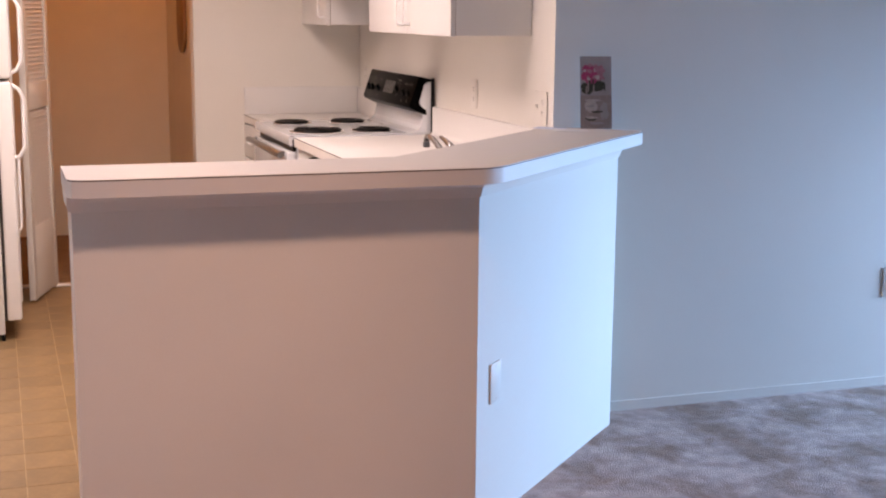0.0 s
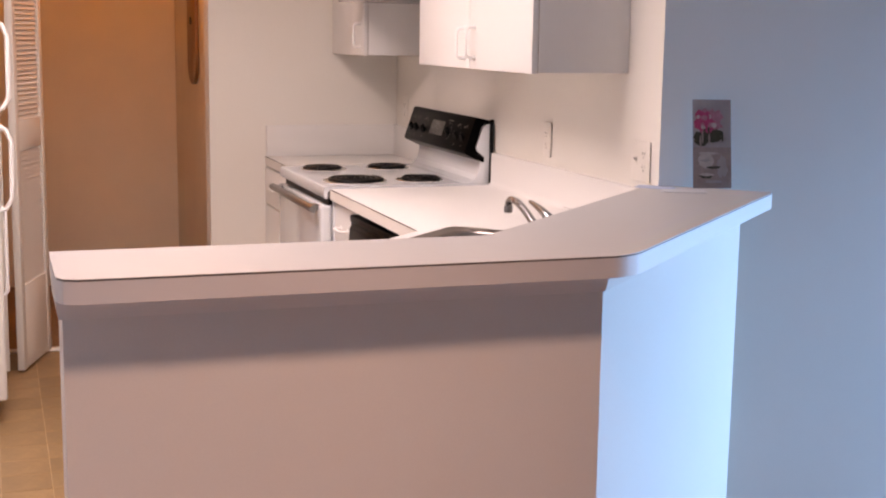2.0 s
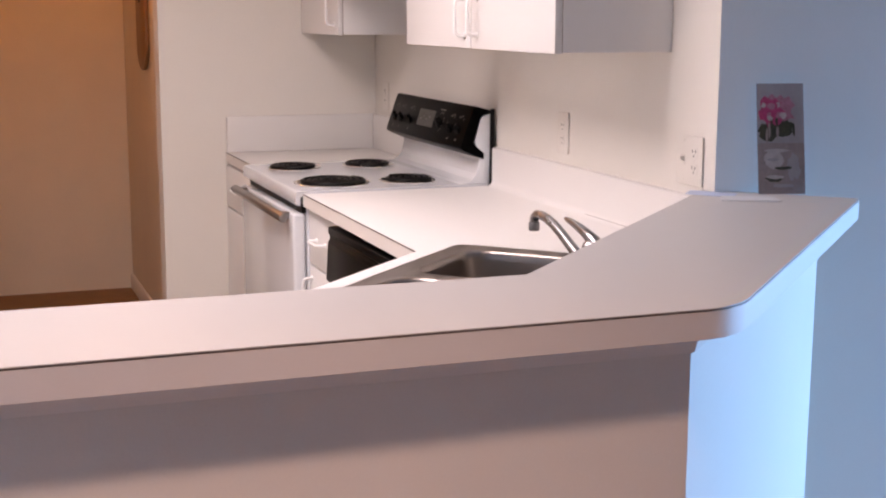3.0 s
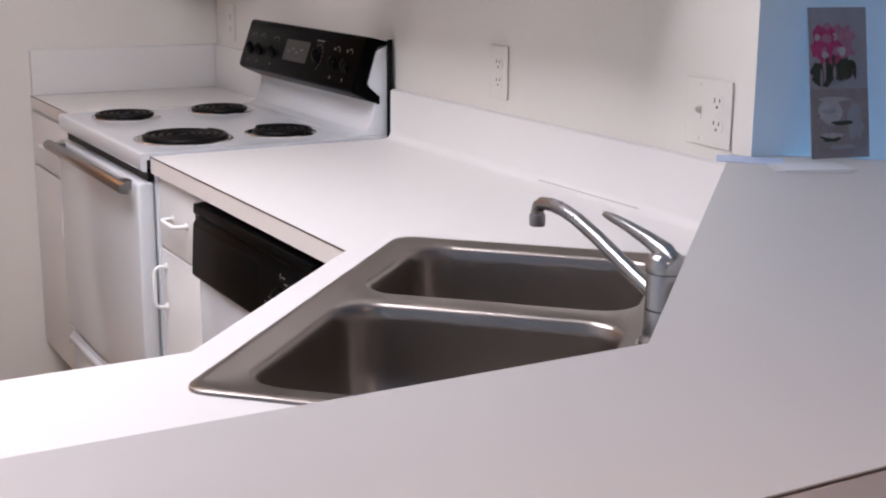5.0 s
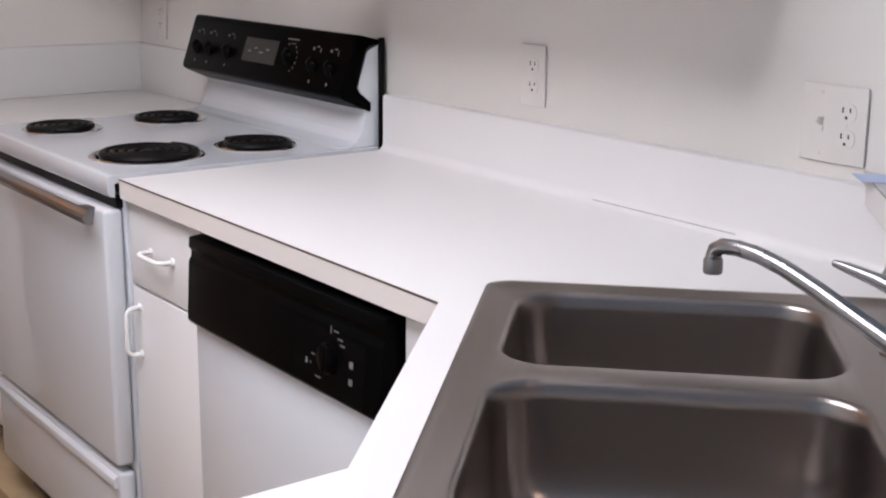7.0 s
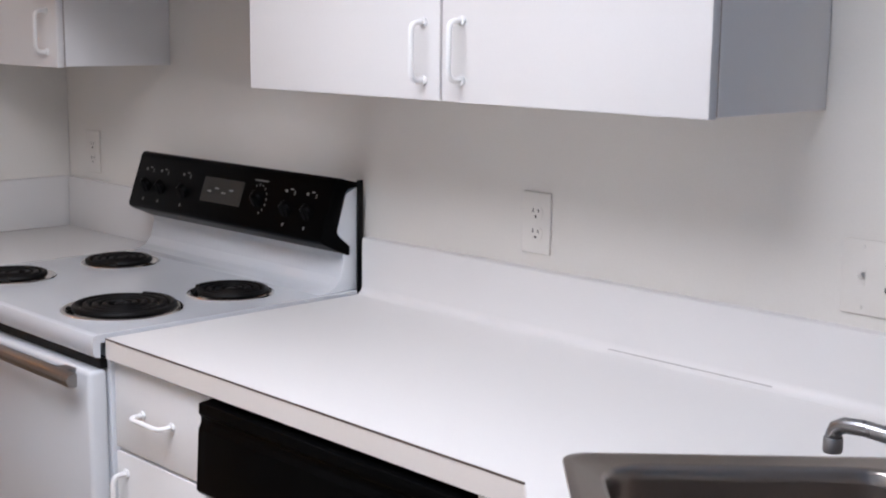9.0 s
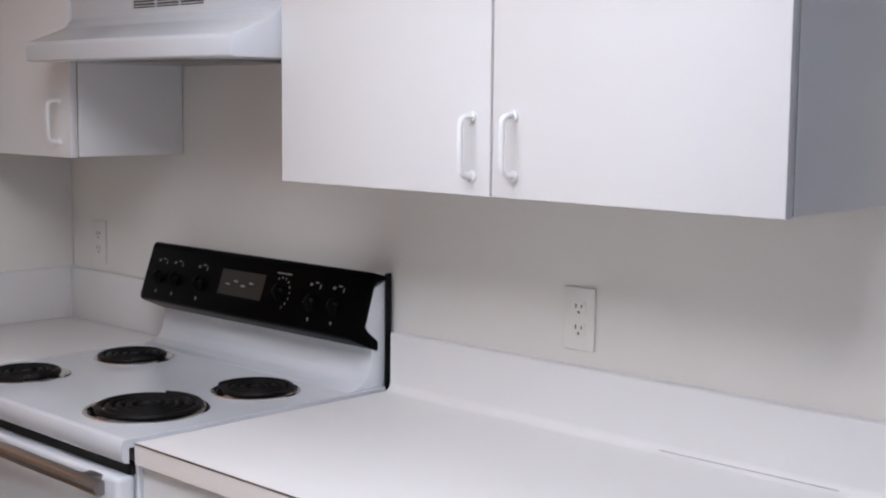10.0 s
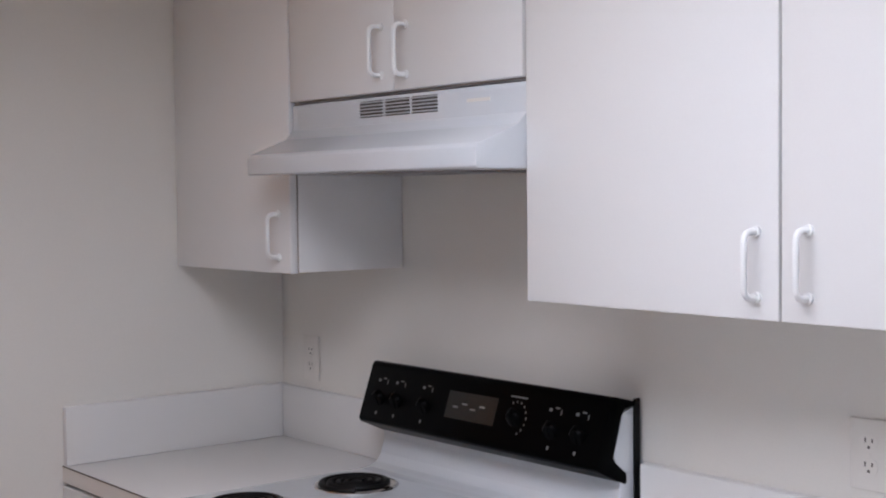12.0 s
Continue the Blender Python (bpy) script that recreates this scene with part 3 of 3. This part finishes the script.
# backguard
bgp = [(-0.020, STOP), (-0.125, STOP), (-0.100, STOP + 0.003), (-0.080, STOP + 0.012), (-0.066, STOP + 0.030), (-0.056, 0.99), (-0.060, 1.03), (-0.0745, 1.052), (-0.050, 1.131), (-0.020, 1.143)]
part("backguard", prism([(y - 0.003, z) for y, z in bgp], SX0 + 0.003, SX1 - 0.010, axis="x", bevel=0.001), "enamel", stove, "white sloping backguard")
cpp = [(-0.019, 1.153), (-0.066, 1.165), (-0.074, 1.164), (-0.079, 1.157), (-0.119, 1.042), (-0.119, 1.034), (-0.113, 1.028), (-0.046, 0.998), (-0.041, 1.000), (-0.041, 1.018), (-0.072, 1.043), (-0.077, 1.052), (-0.054, 1.130), (-0.044, 1.141), (-0.019, 1.144)]
panel = part("control_panel", prism([(y - 0.003, z) for y, z in cpp], SX0 - 0.008, SX1 - 0.008, axis="x", bevel=0.0012), "black", stove, "black control panel with knobs and clock")
part("back_strip", box(SX1 - 0.0095, -0.024, 0.90, SX1 - 0.005, -0.010, 1.158), "black_matt", stove, "dark rear edge of the range")


def face_y(z):
    return -0.122 + (z - 1.042) / 0.115 * 0.040


TILT = math.degrees(math.atan2(0.040, 0.115))
KNOBS = (0.045, 0.110, 0.208, 0.610, 0.684)
for kx in KNOBS:
    dial(panel, kx, face_y(1.088), 1.088, 0.019, 0.009, -TILT, "black")
dial(panel, 0.500, face_y(1.098), 1.098, 0.020, 0.009, -TILT, "black")
disp = bmesh.new()
for z0, z1 in ((1.075, 1.130),):
    vs = [disp.verts.new(p) for p in ((0.282, face_y(z0) - 0.001, z0), (0.440, face_y(z0) - 0.001, z0), (0.440, face_y(z1) - 0.001, z1), (0.282, face_y(z1) - 0.001, z1))]
    disp.faces.new(vs)
part("clock_display", disp, "display", panel, "dark clock display")
for kx in KNOBS:
    for dx, z, w, h in ((-0.014, 1.126, 0.009, 0.006), (0.004, 1.131, 0.012, 0.003), (0.016, 1.124, 0.003, 0.010), (0.0, 1.056, 0.006, 0.007)):
        marks(panel, [(kx + dx, z, w, h)], face_y)
for k in range(4):
    marks(panel, [(0.312 + 0.028 * k, 1.102 + (0.005 if k % 2 else -0.003), 0.016, 0.0035)], face_y)
for a in range(-60, 130, 22):
    marks(panel, [(0.500 + 0.032 * math.cos(radians(a)), 1.098 + 0.032 * math.sin(radians(a)), 0.003, 0.005)], face_y)
marks(panel, [(0.500, 1.139, 0.05, 0.003)], face_y)


def burner(x, y, r):
    """A drip bowl with its trim ring and a spiral coil."""
    b = part("burner", lathe([(r * 1.11, 0.0004), (r * 1.115, 0.0030), (r * 1.095, 0.0048), (r * 1.06, 0.0050), (r * 1.02, 0.0030), (r * 0.98, -0.004), (r * 0.80, -0.016), (r * 0.4, -0.022), (0, -0.023)], (x, y, STOP), sides=40), "bowl", stove, "chrome drip bowl")
    turns = 4.5 if r > 0.1 else 3.7
    pts = []
    n = int(turns * 26)
    for k in range(n + 1):
        f = k / n
        rad = r * (0.17 + 0.80 * f)
        a = 2 * math.pi * turns * f + x * 9
        pts.append((x + rad * math.cos(a), y + rad * math.sin(a), STOP + 0.0080))
    part("coil", tube(pts, r * (0.070 if r > 0.1 else 0.082), sides=8), "coil", b, "black spiral heating coil")
    sup = bmesh.new()
    for k in range(3):
        a = radians(120 * k + 30)
        c, s = math.cos(a), math.sin(a)
        p0, p1 = Vector((x + c * r * 0.1, y + s * r * 0.1, 0)), Vector((x + c * r * 0.98, y + s * r * 0.98, 0))
        o = Vector((-s, c, 0)) * 0.002
        prism([(p0 + o).xy[:], (p1 + o).xy[:], (p1 - o).xy[:], (p0 - o).xy[:]], STOP - 0.002, STOP + 0.005, bm=sup)
    part("support", sup, "bowl", b)
    part("medallion", lathe([(r * 0.15, 0.003), (r * 0.15, 0.0115), (r * 0.12, 0.0125), (0, 0.0125)], (x, y, STOP), sides=16), "coil", b)
    return b


for bx, by, br in BURNERS:
    burner(bx, by, br)

# ---- range hood ----
hood = thing("range_hood", "white under-cabinet range hood with louvred vents", "range hood")
hp = [(-0.004, 1.744), (-0.300, 1.744), (-0.303, 1.735), (-0.303, 1.690), (-0.322, 1.670), (-0.400, 1.640), (-0.414, 1.635), (-0.418, 1.628), (-0.418, 1.595), (-0.412, 1.592), (-0.004, 1.592)]
part("shell", prism(hp, 0.004, 0.760, axis="x", bevel=0.0015), "enamel", hood, "white enamelled hood shell")
part("filter", box(0.16, -0.34, 1.5895, 0.60, -0.08, 1.5918, bevel=0.002), "handle_steel", hood, "grey mesh grease filter")
for gx in (0.262, 0.349, 0.436):
    g = part("vent", box(gx, -0.3042, 1.704, gx + 0.078, -0.3033, 1.737), "slot", hood, "dark louvred vent opening")
    for k in range(5):
        z = 1.7075 + k * 0.0066
        part("slat", prism([(-0.3042, z - 0.0016), (-0.3075, z - 0.0006), (-0.3075, z + 0.0008), (-0.3042, z + 0.0016)], gx - 0.001, gx + 0.079, axis="x"), "enamel", g)
part("badge", box(0.60, -0.3044, 1.716, 0.665, -0.3033, 1.722), "plate", hood)

# ---- sink ----
sink = thing("sink", "double-bowl stainless steel corner sink set in worktop", "sink")


def sink_mesh():
    bm = bmesh.new()
    e0, e1, n0, n1 = SK["e0"], SK["e1"], SK["n0"], SK["n1"]

    def loop(pts, z):
        return [bm.verts.new(en(p[0], p[1], z)) for p in pts]
    outer = [loop(rounded(e0 - d, n0 - d, e1 + d, n1 + d, 0.030), z) for d, z in ((0.002, CT + 0.0003), (0.001, CT + 0.004), (-0.004, CT + 0.0062), (-0.012, CT + 0.0055), (-0.018, CT + 0.003))]
    for a, b in zip(outer, outer[1:]):
        ring_faces(bm, a, b)
    inner = outer[-1]
    n = len(inner)
    es = [bm.edges.get((inner[i], inner[(i + 1) % n])) for i in range(n)]
    basins = []
    for b0, b1 in ((1.652, 1.968), (2.012, 2.384)):
        rims = []
        for d, z in ((0.0, 0.003), (0.004, 0.0015), (0.008, -0.004), (0.010, -0.02), (0.015, -0.085), (0.021, -0.118), (0.034, -0.140), (0.058, -0.153), (0.095, -0.159)):
            rr = max(0.062 - d * 0.4, 0.03)
            rims.append(loop(rounded(b0 + d, 0.922 + d, b1 - d, 1.330 - d, rr), CT + z))
        basins.append(rims)
        k = len(rims[0])
        es += [bm.edges.new((rims[0][i], rims[0][(i + 1) % k])) for i in range(k)]
    bmesh.ops.triangle_fill(bm, use_beauty=True, edges=es)
    for rims in basins:
        for a, b in zip(rims, rims[1:]):
            ring_faces(bm, a, b)
        c = sum((v.co for v in rims[-1]), Vector()) / len(rims[-1])
        cv = bm.verts.new(c + Vector((0, 0, -0.007)))
        k = len(rims[-1])
        for i in range(k):
            bm.faces.new((rims[-1][i], rims[-1][(i + 1) % k], cv))
    bmesh.ops.recalc_face_normals(bm, faces=bm.faces[:])
    return bm


part("basin_sheet", sink_mesh(), "steel", sink, "brushed steel double bowl with raised rim")
for e in (1.81, 2.19):
    part("drain", lathe([(0.045, 0.0), (0.044, 0.003), (0.036, 0.002), (0.03, -0.002), (0, -0.003)], en(e, 1.126, CT - 0.166), sides=24), "chrome", sink, "chrome drain strainer")
for e in (1.86, 2.32):
    part("hole_cap", lathe([(0.018, 0.0), (0.018, 0.003), (0.014, 0.005), (0, 0.005)], en(e, 1.385, CT + 0.003), sides=20), "steel", sink)

faucet = thing("faucet", "chrome single-lever kitchen faucet with swivel spout", "faucet")
FB = en(2.108, 1.378)
fx, fy = FB.x, FB.y
part("base_plate", prism([en(e, n).xy[:] for e, n in rounded(2.063, 1.345, 2.153, 1.411, 0.03)], CT + 0.003, CT + 0.008, bevel=0.002), "chrome", faucet)
part("body", lathe([(0.029, 0.006), (0.0300, 0.009), (0.0292, 0.014), (0.0262, 0.017), (0.0255, 0.022), (0.0238, 0.050), (0.0232, 0.0525)], (fx, fy, CT), sides=36), "chrome", faucet)
part("collar", lathe([(0.0222, 0.0525), (0.0240, 0.0540), (0.0240, 0.0565), (0.0234, 0.058), (0.0234, 0.097), (0.0226, 0.0990)], (fx, fy, CT), sides=36), "chrome", faucet)
part("cap", lathe([(0.0215, 0.0990), (0.0242, 0.1005), (0.0242, 0.104), (0.0234, 0.112), (0.0205, 0.120), (0.012, 0.126), (0, 0.127)], (fx, fy, CT), sides=36), "chrome", faucet)
tip = Vector((2.152, -0.498, 1.046))
root = Vector((fx, fy, 0.0))
flat = Vector((tip.x - fx, tip.y - fy, 0))
pts = [root + flat * k + Vector((0, 0, z)) for k, z in ((0.0, 0.974), (0.10, 0.984), (0.3, 1.004), (0.5, 1.025), (0.66, 1.039), (0.78, 1.0455), (0.88, 1.0465), (0.955, 1.044), (0.99, 1.038), (1.0, 1.030), (1.0, 1.021))]
spout = part("spout", tube(pts, 0.012, sides=16, radii=[0.0120, 0.0112, 0.0104, 0.0098, 0.0096, 0.0094, 0.0094, 0.0094, 0.0094, 0.0094, 0.0094]), "chrome", faucet, "long chrome swivel spout")
part("aerator", lathe([(0.0, -0.012), (0.0105, -0.012), (0.0115, -0.009), (0.0115, 0.004), (0.0105, 0.006)], pts[-1], sides=18), "handle_steel", spout)
lt = Vector((2.328, -0.510, 1.060))
away = (Vector((fx, fy, 0)) - Vector((lt.x, lt.y, 0))).normalized()
lr = Vector((fx, fy, 1.030)) + away * 0.016
bm = tube([lr, lr.lerp(lt, 0.12) + Vector((0, 0, 0.004)), lr.lerp(lt, 0.35) + Vector((0, 0, 0.006)), lr.lerp(lt, 0.65) + Vector((0, 0, 0.005)), lr.lerp(lt, 0.9) + Vector((0, 0, 0.002)), lt], 0.01, sides=14, radii=[0.009, 0.0125, 0.0098, 0.0074, 0.0058, 0.0038])
part("lever", bm, "chrome", faucet, "tapered chrome lever")

# ---- outlets and switches ----


def device_plate(name, label, m, gangs):
    """A wall plate; gangs lists 'duplex' or 'switch'. Built facing -y round its centre."""
    top = thing(name, label, "outlet" if "duplex" in gangs else "wall plate", "wall plates")
    w = 0.070 + 0.046 * (len(gangs) - 1)
    part("plate", box(-w / 2, -0.004, -0.0575, w / 2, -0.0008, 0.0575, bevel=0.0010, seg=2), "plate", top)
    for i, g in enumerate(gangs):
        x = (i - (len(gangs) - 1) / 2) * 0.046
        if g == "duplex":
            for z in (-0.0195, 0.0195):
                rc = part("receptacle", prism([(x + a, z + b) for a, b in rounded(-0.017, -0.0135, 0.017, 0.0135, 0.011, 4)], -0.0052, -0.004, axis="y"), "plate", top)
                for sx, hh in ((-0.0065, 0.008), (0.0065, 0.0065)):
                    part("slot", box(x + sx - 0.0013, -0.0055, z + 0.001 - hh / 2 + 0.003, x + sx + 0.0013, -0.0050, z + 0.004 + hh / 2), "slot", rc)
                part("ground_hole", box(x - 0.0022, -0.0055, z - 0.0095, x + 0.0022, -0.0050, z - 0.0050), "slot", rc)
        elif g == "switch":
            part("toggle_slot", box(x - 0.005, -0.0050, -0.012, x + 0.005, -0.0038, 0.012), "plate", top)
            part("toggle", prism([(-0.0045, -0.004), (-0.015, 0.004), (-0.015, 0.010), (-0.0045, 0.008)], x - 0.004, x + 0.004, axis="x", bevel=0.001), "plate", top)
        for z in ((0.0,) if g == "duplex" else (-0.047, 0.047)):
            bm = lathe([(0.003, 0), (0.003, 0.0012), (0, 0.0014)], (0, 0, 0), sides=10)
            bmesh.ops.transform(bm, matrix=Matrix.Translation((x, -0.0038, z)) @ Matrix.Rotation(radians(90), 4, "X"), verts=bm.verts)
            part("screw", bm, "plate", top)
    top.matrix_world = m
    return top


device_plate("wall_outlet", "cream duplex outlet above the backsplash", pose(1.245, -0.0015, 1.122), ["duplex"])
device_plate("switch_outlet", "cream two-gang plate with switch and duplex outlet", pose(1.935, -0.0015, 1.116), ["switch", "duplex"])
device_plate("wall_outlet", "cream duplex outlet in the corner beside the stove", pose(-0.395, -0.0015, 1.130), ["duplex"])
p = en(2.432, N_OUTER + 0.0015)
device_plate("wall_plate", "blank white cover plate on the half wall", Matrix.Translation((p.x, p.y, 0.42)) @ Matrix.Rotation(radians(180) - TH, 4, "Z"), ["blank"])
device_plate("wall_outlet", "white duplex outlet low on the living room wall", pose(EAST + 0.0015, 1.445, 0.425, 0, 0, 90), ["duplex"])

# ---- papers on the bar ----
leaf = thing("leaflet_stand", "upright glossy leaflet with pink flowers on the bar", "leaflet")
W, H = 0.110, 0.250


def flat_shape(poly, off):
    bm = bmesh.new()
    bm.faces.new([bm.verts.new((a, -off, b)) for a, b in poly])
    return bm


part("card", box(-W / 2, 0.0, 0.0, W / 2, 0.002, H), "card", leaf, "grey glossy card")
part("lower_print", flat_shape([(-W / 2, 0), (W / 2, 0), (W / 2, H * 0.46), (-W / 2, H * 0.46)], 0.0005), "card_low", leaf)


def blob(cx, cz, rx, rz, seed, n=22, rough=0.25):
    g = random.Random(seed)
    return [(max(-W / 2, min(W / 2, cx + rx * math.cos(2 * math.pi * k / n) * (1 + g.uniform(-rough, rough)))), cz + rz * math.sin(2 * math.pi * k / n) * (1 + g.uniform(-rough, rough))) for k in range(n)]


for nm, mt, b, off in (("flower", "pink_pale", blob(-0.004, 0.192, 0.036, 0.034, 1), 0.0010), ("flower", "pink", blob(-0.024, 0.186, 0.029, 0.032, 2), 0.0014), ("foliage", "leaf", blob(-0.026, 0.142, 0.026, 0.020, 3), 0.0012), ("foliage", "leaf", blob(0.006, 0.150, 0.022, 0.018, 5), 0.0012), ("vase", "vase", blob(-0.018, 0.078, 0.022, 0.022, 6, rough=0.1), 0.0010), ("foliage", "leaf", blob(-0.018, 0.034, 0.018, 0.008, 7), 0.0010), ("flower", "card", blob(0.028, 0.06, 0.016, 0.03, 8), 0.0008)):
    part(nm, flat_shape(b, off), mt, leaf)
_g = random.Random(21)
for k in range(12):
    a = 2 * math.pi * k / 12
    x, z = -0.016 + _g.uniform(0.010, 0.030) * math.cos(a), 0.189 + _g.uniform(0.010, 0.028) * math.sin(a)
    part("petal", flat_shape(blob(x, z, _g.uniform(0.005, 0.010), _g.uniform(0.004, 0.009), 30 + k, n=12), 0.0016 + 0.0001 * k), ("pink", "pink_pale", "vase")[k % 3], leaf)
for k in range(6):
    part("stem", flat_shape(blob(_g.uniform(-0.035, 0.03), _g.uniform(0.125, 0.165), 0.003, _g.uniform(0.010, 0.020), 60 + k, n=10), 0.0016 + 0.0001 * k), "leaf" if k % 2 else "card_low", leaf)
for k in range(5):
    part("print_band", flat_shape(blob(_g.uniform(-0.03, 0.03), 0.018 + 0.020 * k, _g.uniform(0.012, 0.03), 0.004, 80 + k, n=12), 0.0016 + 0.0001 * k), ("card", "vase", "leaf")[k % 3], leaf)
leaf.matrix_world = pose(2.117, 0.130, BAR + 0.001, -10.5, 0, 77)

bp = thing("paper_slip", "pale blue paper slip lying on the bar", "paper")
part("sheet", prism([(-0.05, -0.035), (0.06, -0.035), (0.05, 0.03), (-0.06, 0.03)], 0.0, 0.0012), "blue_paper", bp)
bp.matrix_world = pose(2.062, -0.02, BAR + 0.0005, 0, 0, 40)
wp = thing("paper_slip", "white paper sheets lying on the bar", "paper")
part("sheet", prism([(-0.06, -0.04), (0.06, -0.04), (0.06, 0.04), (-0.06, 0.04)], 0.0, 0.001), "paper", wp)
part("sheet", prism([(-0.045, -0.035), (0.07, -0.025), (0.055, 0.045), (-0.06, 0.03)], 0.001, 0.002), "paper", wp)
wp.matrix_world = pose(2.165, 0.01, BAR + 0.0005, 0, 0, 60)

# ---- fridge ----
fridge = thing("refrigerator", "white top-freezer refrigerator with loop handles", "refrigerator")
FX0, FX1, FY = -0.39, 0.312, -1.828
part("body", box(FX0, -2.50, 0.03, FX1, FY - 0.012, 1.70, bevel=0.008), "fridge", fridge)
part("gasket", box(FX0 + 0.012, FY - 0.0125, 0.09, FX1 - 0.012, FY, 1.69), "gasket", fridge)
part("kick_grille", box(FX0 + 0.01, FY - 0.03, 0.0, FX1 - 0.01, FY - 0.013, 0.085), "black_matt", fridge)
fd1 = part("freezer_door", box(FX0, FY, 1.148, FX1, FY + 0.062, 1.705, bevel=0.012, seg=3), "fridge", fridge)
fd2 = part("fridge_door", box(FX0, FY, 0.09, FX1, FY + 0.062, 1.136, bevel=0.012, seg=3), "fridge", fridge)


def loop_handle(z0, z1, parent):
    y = FY + 0.062
    x = FX1 - 0.05
    bm = tube([(x, y - 0.002, z0), (x, y + 0.025, z0 + 0.012), (x, y + 0.044, z0 + 0.05), (x, y + 0.046, z1 - 0.06), (x, y + 0.03, z1 - 0.02), (x, y - 0.002, z1)], 0.009, sides=10)
    part("handle", bm, "plastic", parent, "white loop handle")


loop_handle(1.17, 1.50, fd1)
loop_handle(0.80, 1.12, fd2)
part("handle", tube([(FX1 - 0.05, FY + 0.06, 0.82), (FX1 - 0.05, FY + 0.078, 0.80), (FX1 - 0.05, FY + 0.078, 0.5), (FX1 - 0.05, FY + 0.06, 0.48)], 0.007, sides=8), "plastic", fd2)

# ---- folding louvred closet door ----


def louvre_leaf(width):
    top = thing("bifold_door", "white louvred bifold closet door standing half open", "door", "bifold leaves")
    h, t = 2.02, 0.030
    for x in (0.0, width - 0.045):
        part("stile", box(x, -t / 2, 0.015, x + 0.045, t / 2, h, bevel=0.002), "door", top)
    for z0, z1 in ((0.015, 0.38), (0.955, 1.085), (1.93, h)):
        part("rail", box(0.0455, -t / 2 + 0.002, z0, width - 0.0455, t / 2 - 0.002, z1, bevel=0.002), "door", top)
    me = None
    for z0, z1 in ((0.38, 0.955), (1.085, 1.93)):
        n = int((z1 - z0) / 0.021)
        for k in range(n):
            z = z0 + (k + 0.5) * (z1 - z0) / n
            if me is None:
                bm = prism([(-0.009, -0.0120), (-0.006, -0.0135), (0.009, 0.0105), (0.006, 0.0125)], 0.046, width - 0.046, axis="x")
                ob = part("slat", bm, "door", top)
                me = ob.data
            else:
                ob = new("slat", me)
                ob.parent = top
            ob.location = (0, 0, z)
    return top


leafd = louvre_leaf(0.42)
a0, a1 = Vector((-0.445, -1.705)), Vector((-0.84, -1.578))
ang = math.degrees(math.atan2((a1 - a0).y, (a1 - a0).x))
leafd.matrix_world = pose(a0.x, a0.y, 0, 0, 0, ang)
copy_thing(leafd, pose(-0.44, -1.765, 0, 0, 0, 188))

# ---- hallway wall plaque ----
plq = thing("wall_plaque", "narrow brown wooden plaque hanging on hallway wall", "plaque")
pts = [(-0.15, 2.0), (-0.15, 1.30)] + [(-0.15 * math.cos(radians(a)), 1.30 - 0.11 * math.sin(radians(a))) for a in range(15, 180, 15)] + [(0.15, 1.30), (0.15, 2.0)]
part("board", prism(pts, -0.018, 0.0, axis="y", bevel=0.003), "wood", plq)
part("knob", box(-0.02, -0.024, 1.50, 0.02, -0.018, 1.54, bevel=0.002), "slot", plq)
plq.matrix_world = pose(-1.70, -0.762, 0)

# ---- lamps ----
fl = thing("ceiling_light", "white fluorescent kitchen ceiling fixture with diffuser", "ceiling light")
part("housing", box(0.80, -2.00, 2.385, 2.20, -0.92, 2.438, bevel=0.008), "trim", fl)
part("diffuser", box(0.83, -1.97, 2.36, 2.17, -0.95, 2.384, bevel=0.006), "diffuser", fl)
dl = thing("ceiling_light", "round white ceiling lamp of the dining corner", "ceiling light")
part("canopy", lathe([(0, 0.0), (0.14, 0.0), (0.14, -0.02), (0.12, -0.03), (0, -0.03)], (4.1, -1.3, 2.438)), "trim", dl)
part("shade", lathe([(0.13, -0.031), (0.122, -0.05), (0.085, -0.062), (0, -0.066)], (4.1, -1.3, 2.438)), "diffuser", dl)
hl = thing("ceiling_light", "small warm bulb fitting of the hallway ceiling", "ceiling light")
part("canopy", lathe([(0, 0.0), (0.07, 0.0), (0.07, -0.02), (0.03, -0.04), (0, -0.04)], (-1.1, -0.98, 2.438)), "trim", hl)

# ---- vinyl tiles ----
fl_base = solid("floor", box(-0.857, -2.698, -0.06, 2.44, -0.002, -0.0025), "grout", "tan vinyl tile floor with pale joints", "floor")
TS = 0.1605
bm = box(0.0013, 0.0013, -0.0024, TS - 0.0013, TS - 0.0013, 0.0, bevel=0.0008, seg=1)
first = part("tile", bm, "tile", fl_base)
k = 0
for i in range(20):
    for j in range(13):
        x, y = -0.84 + i * TS, -1.80 + (j - 5) * TS
        if (y > -0.72 and x > -0.6) or x + TS > 2.44 or y < -2.7:
            continue
        ob = first if k == 0 else new("tile", first.data)
        ob.parent = fl_base
        ob.location = (x, y, 0)
        k += 1
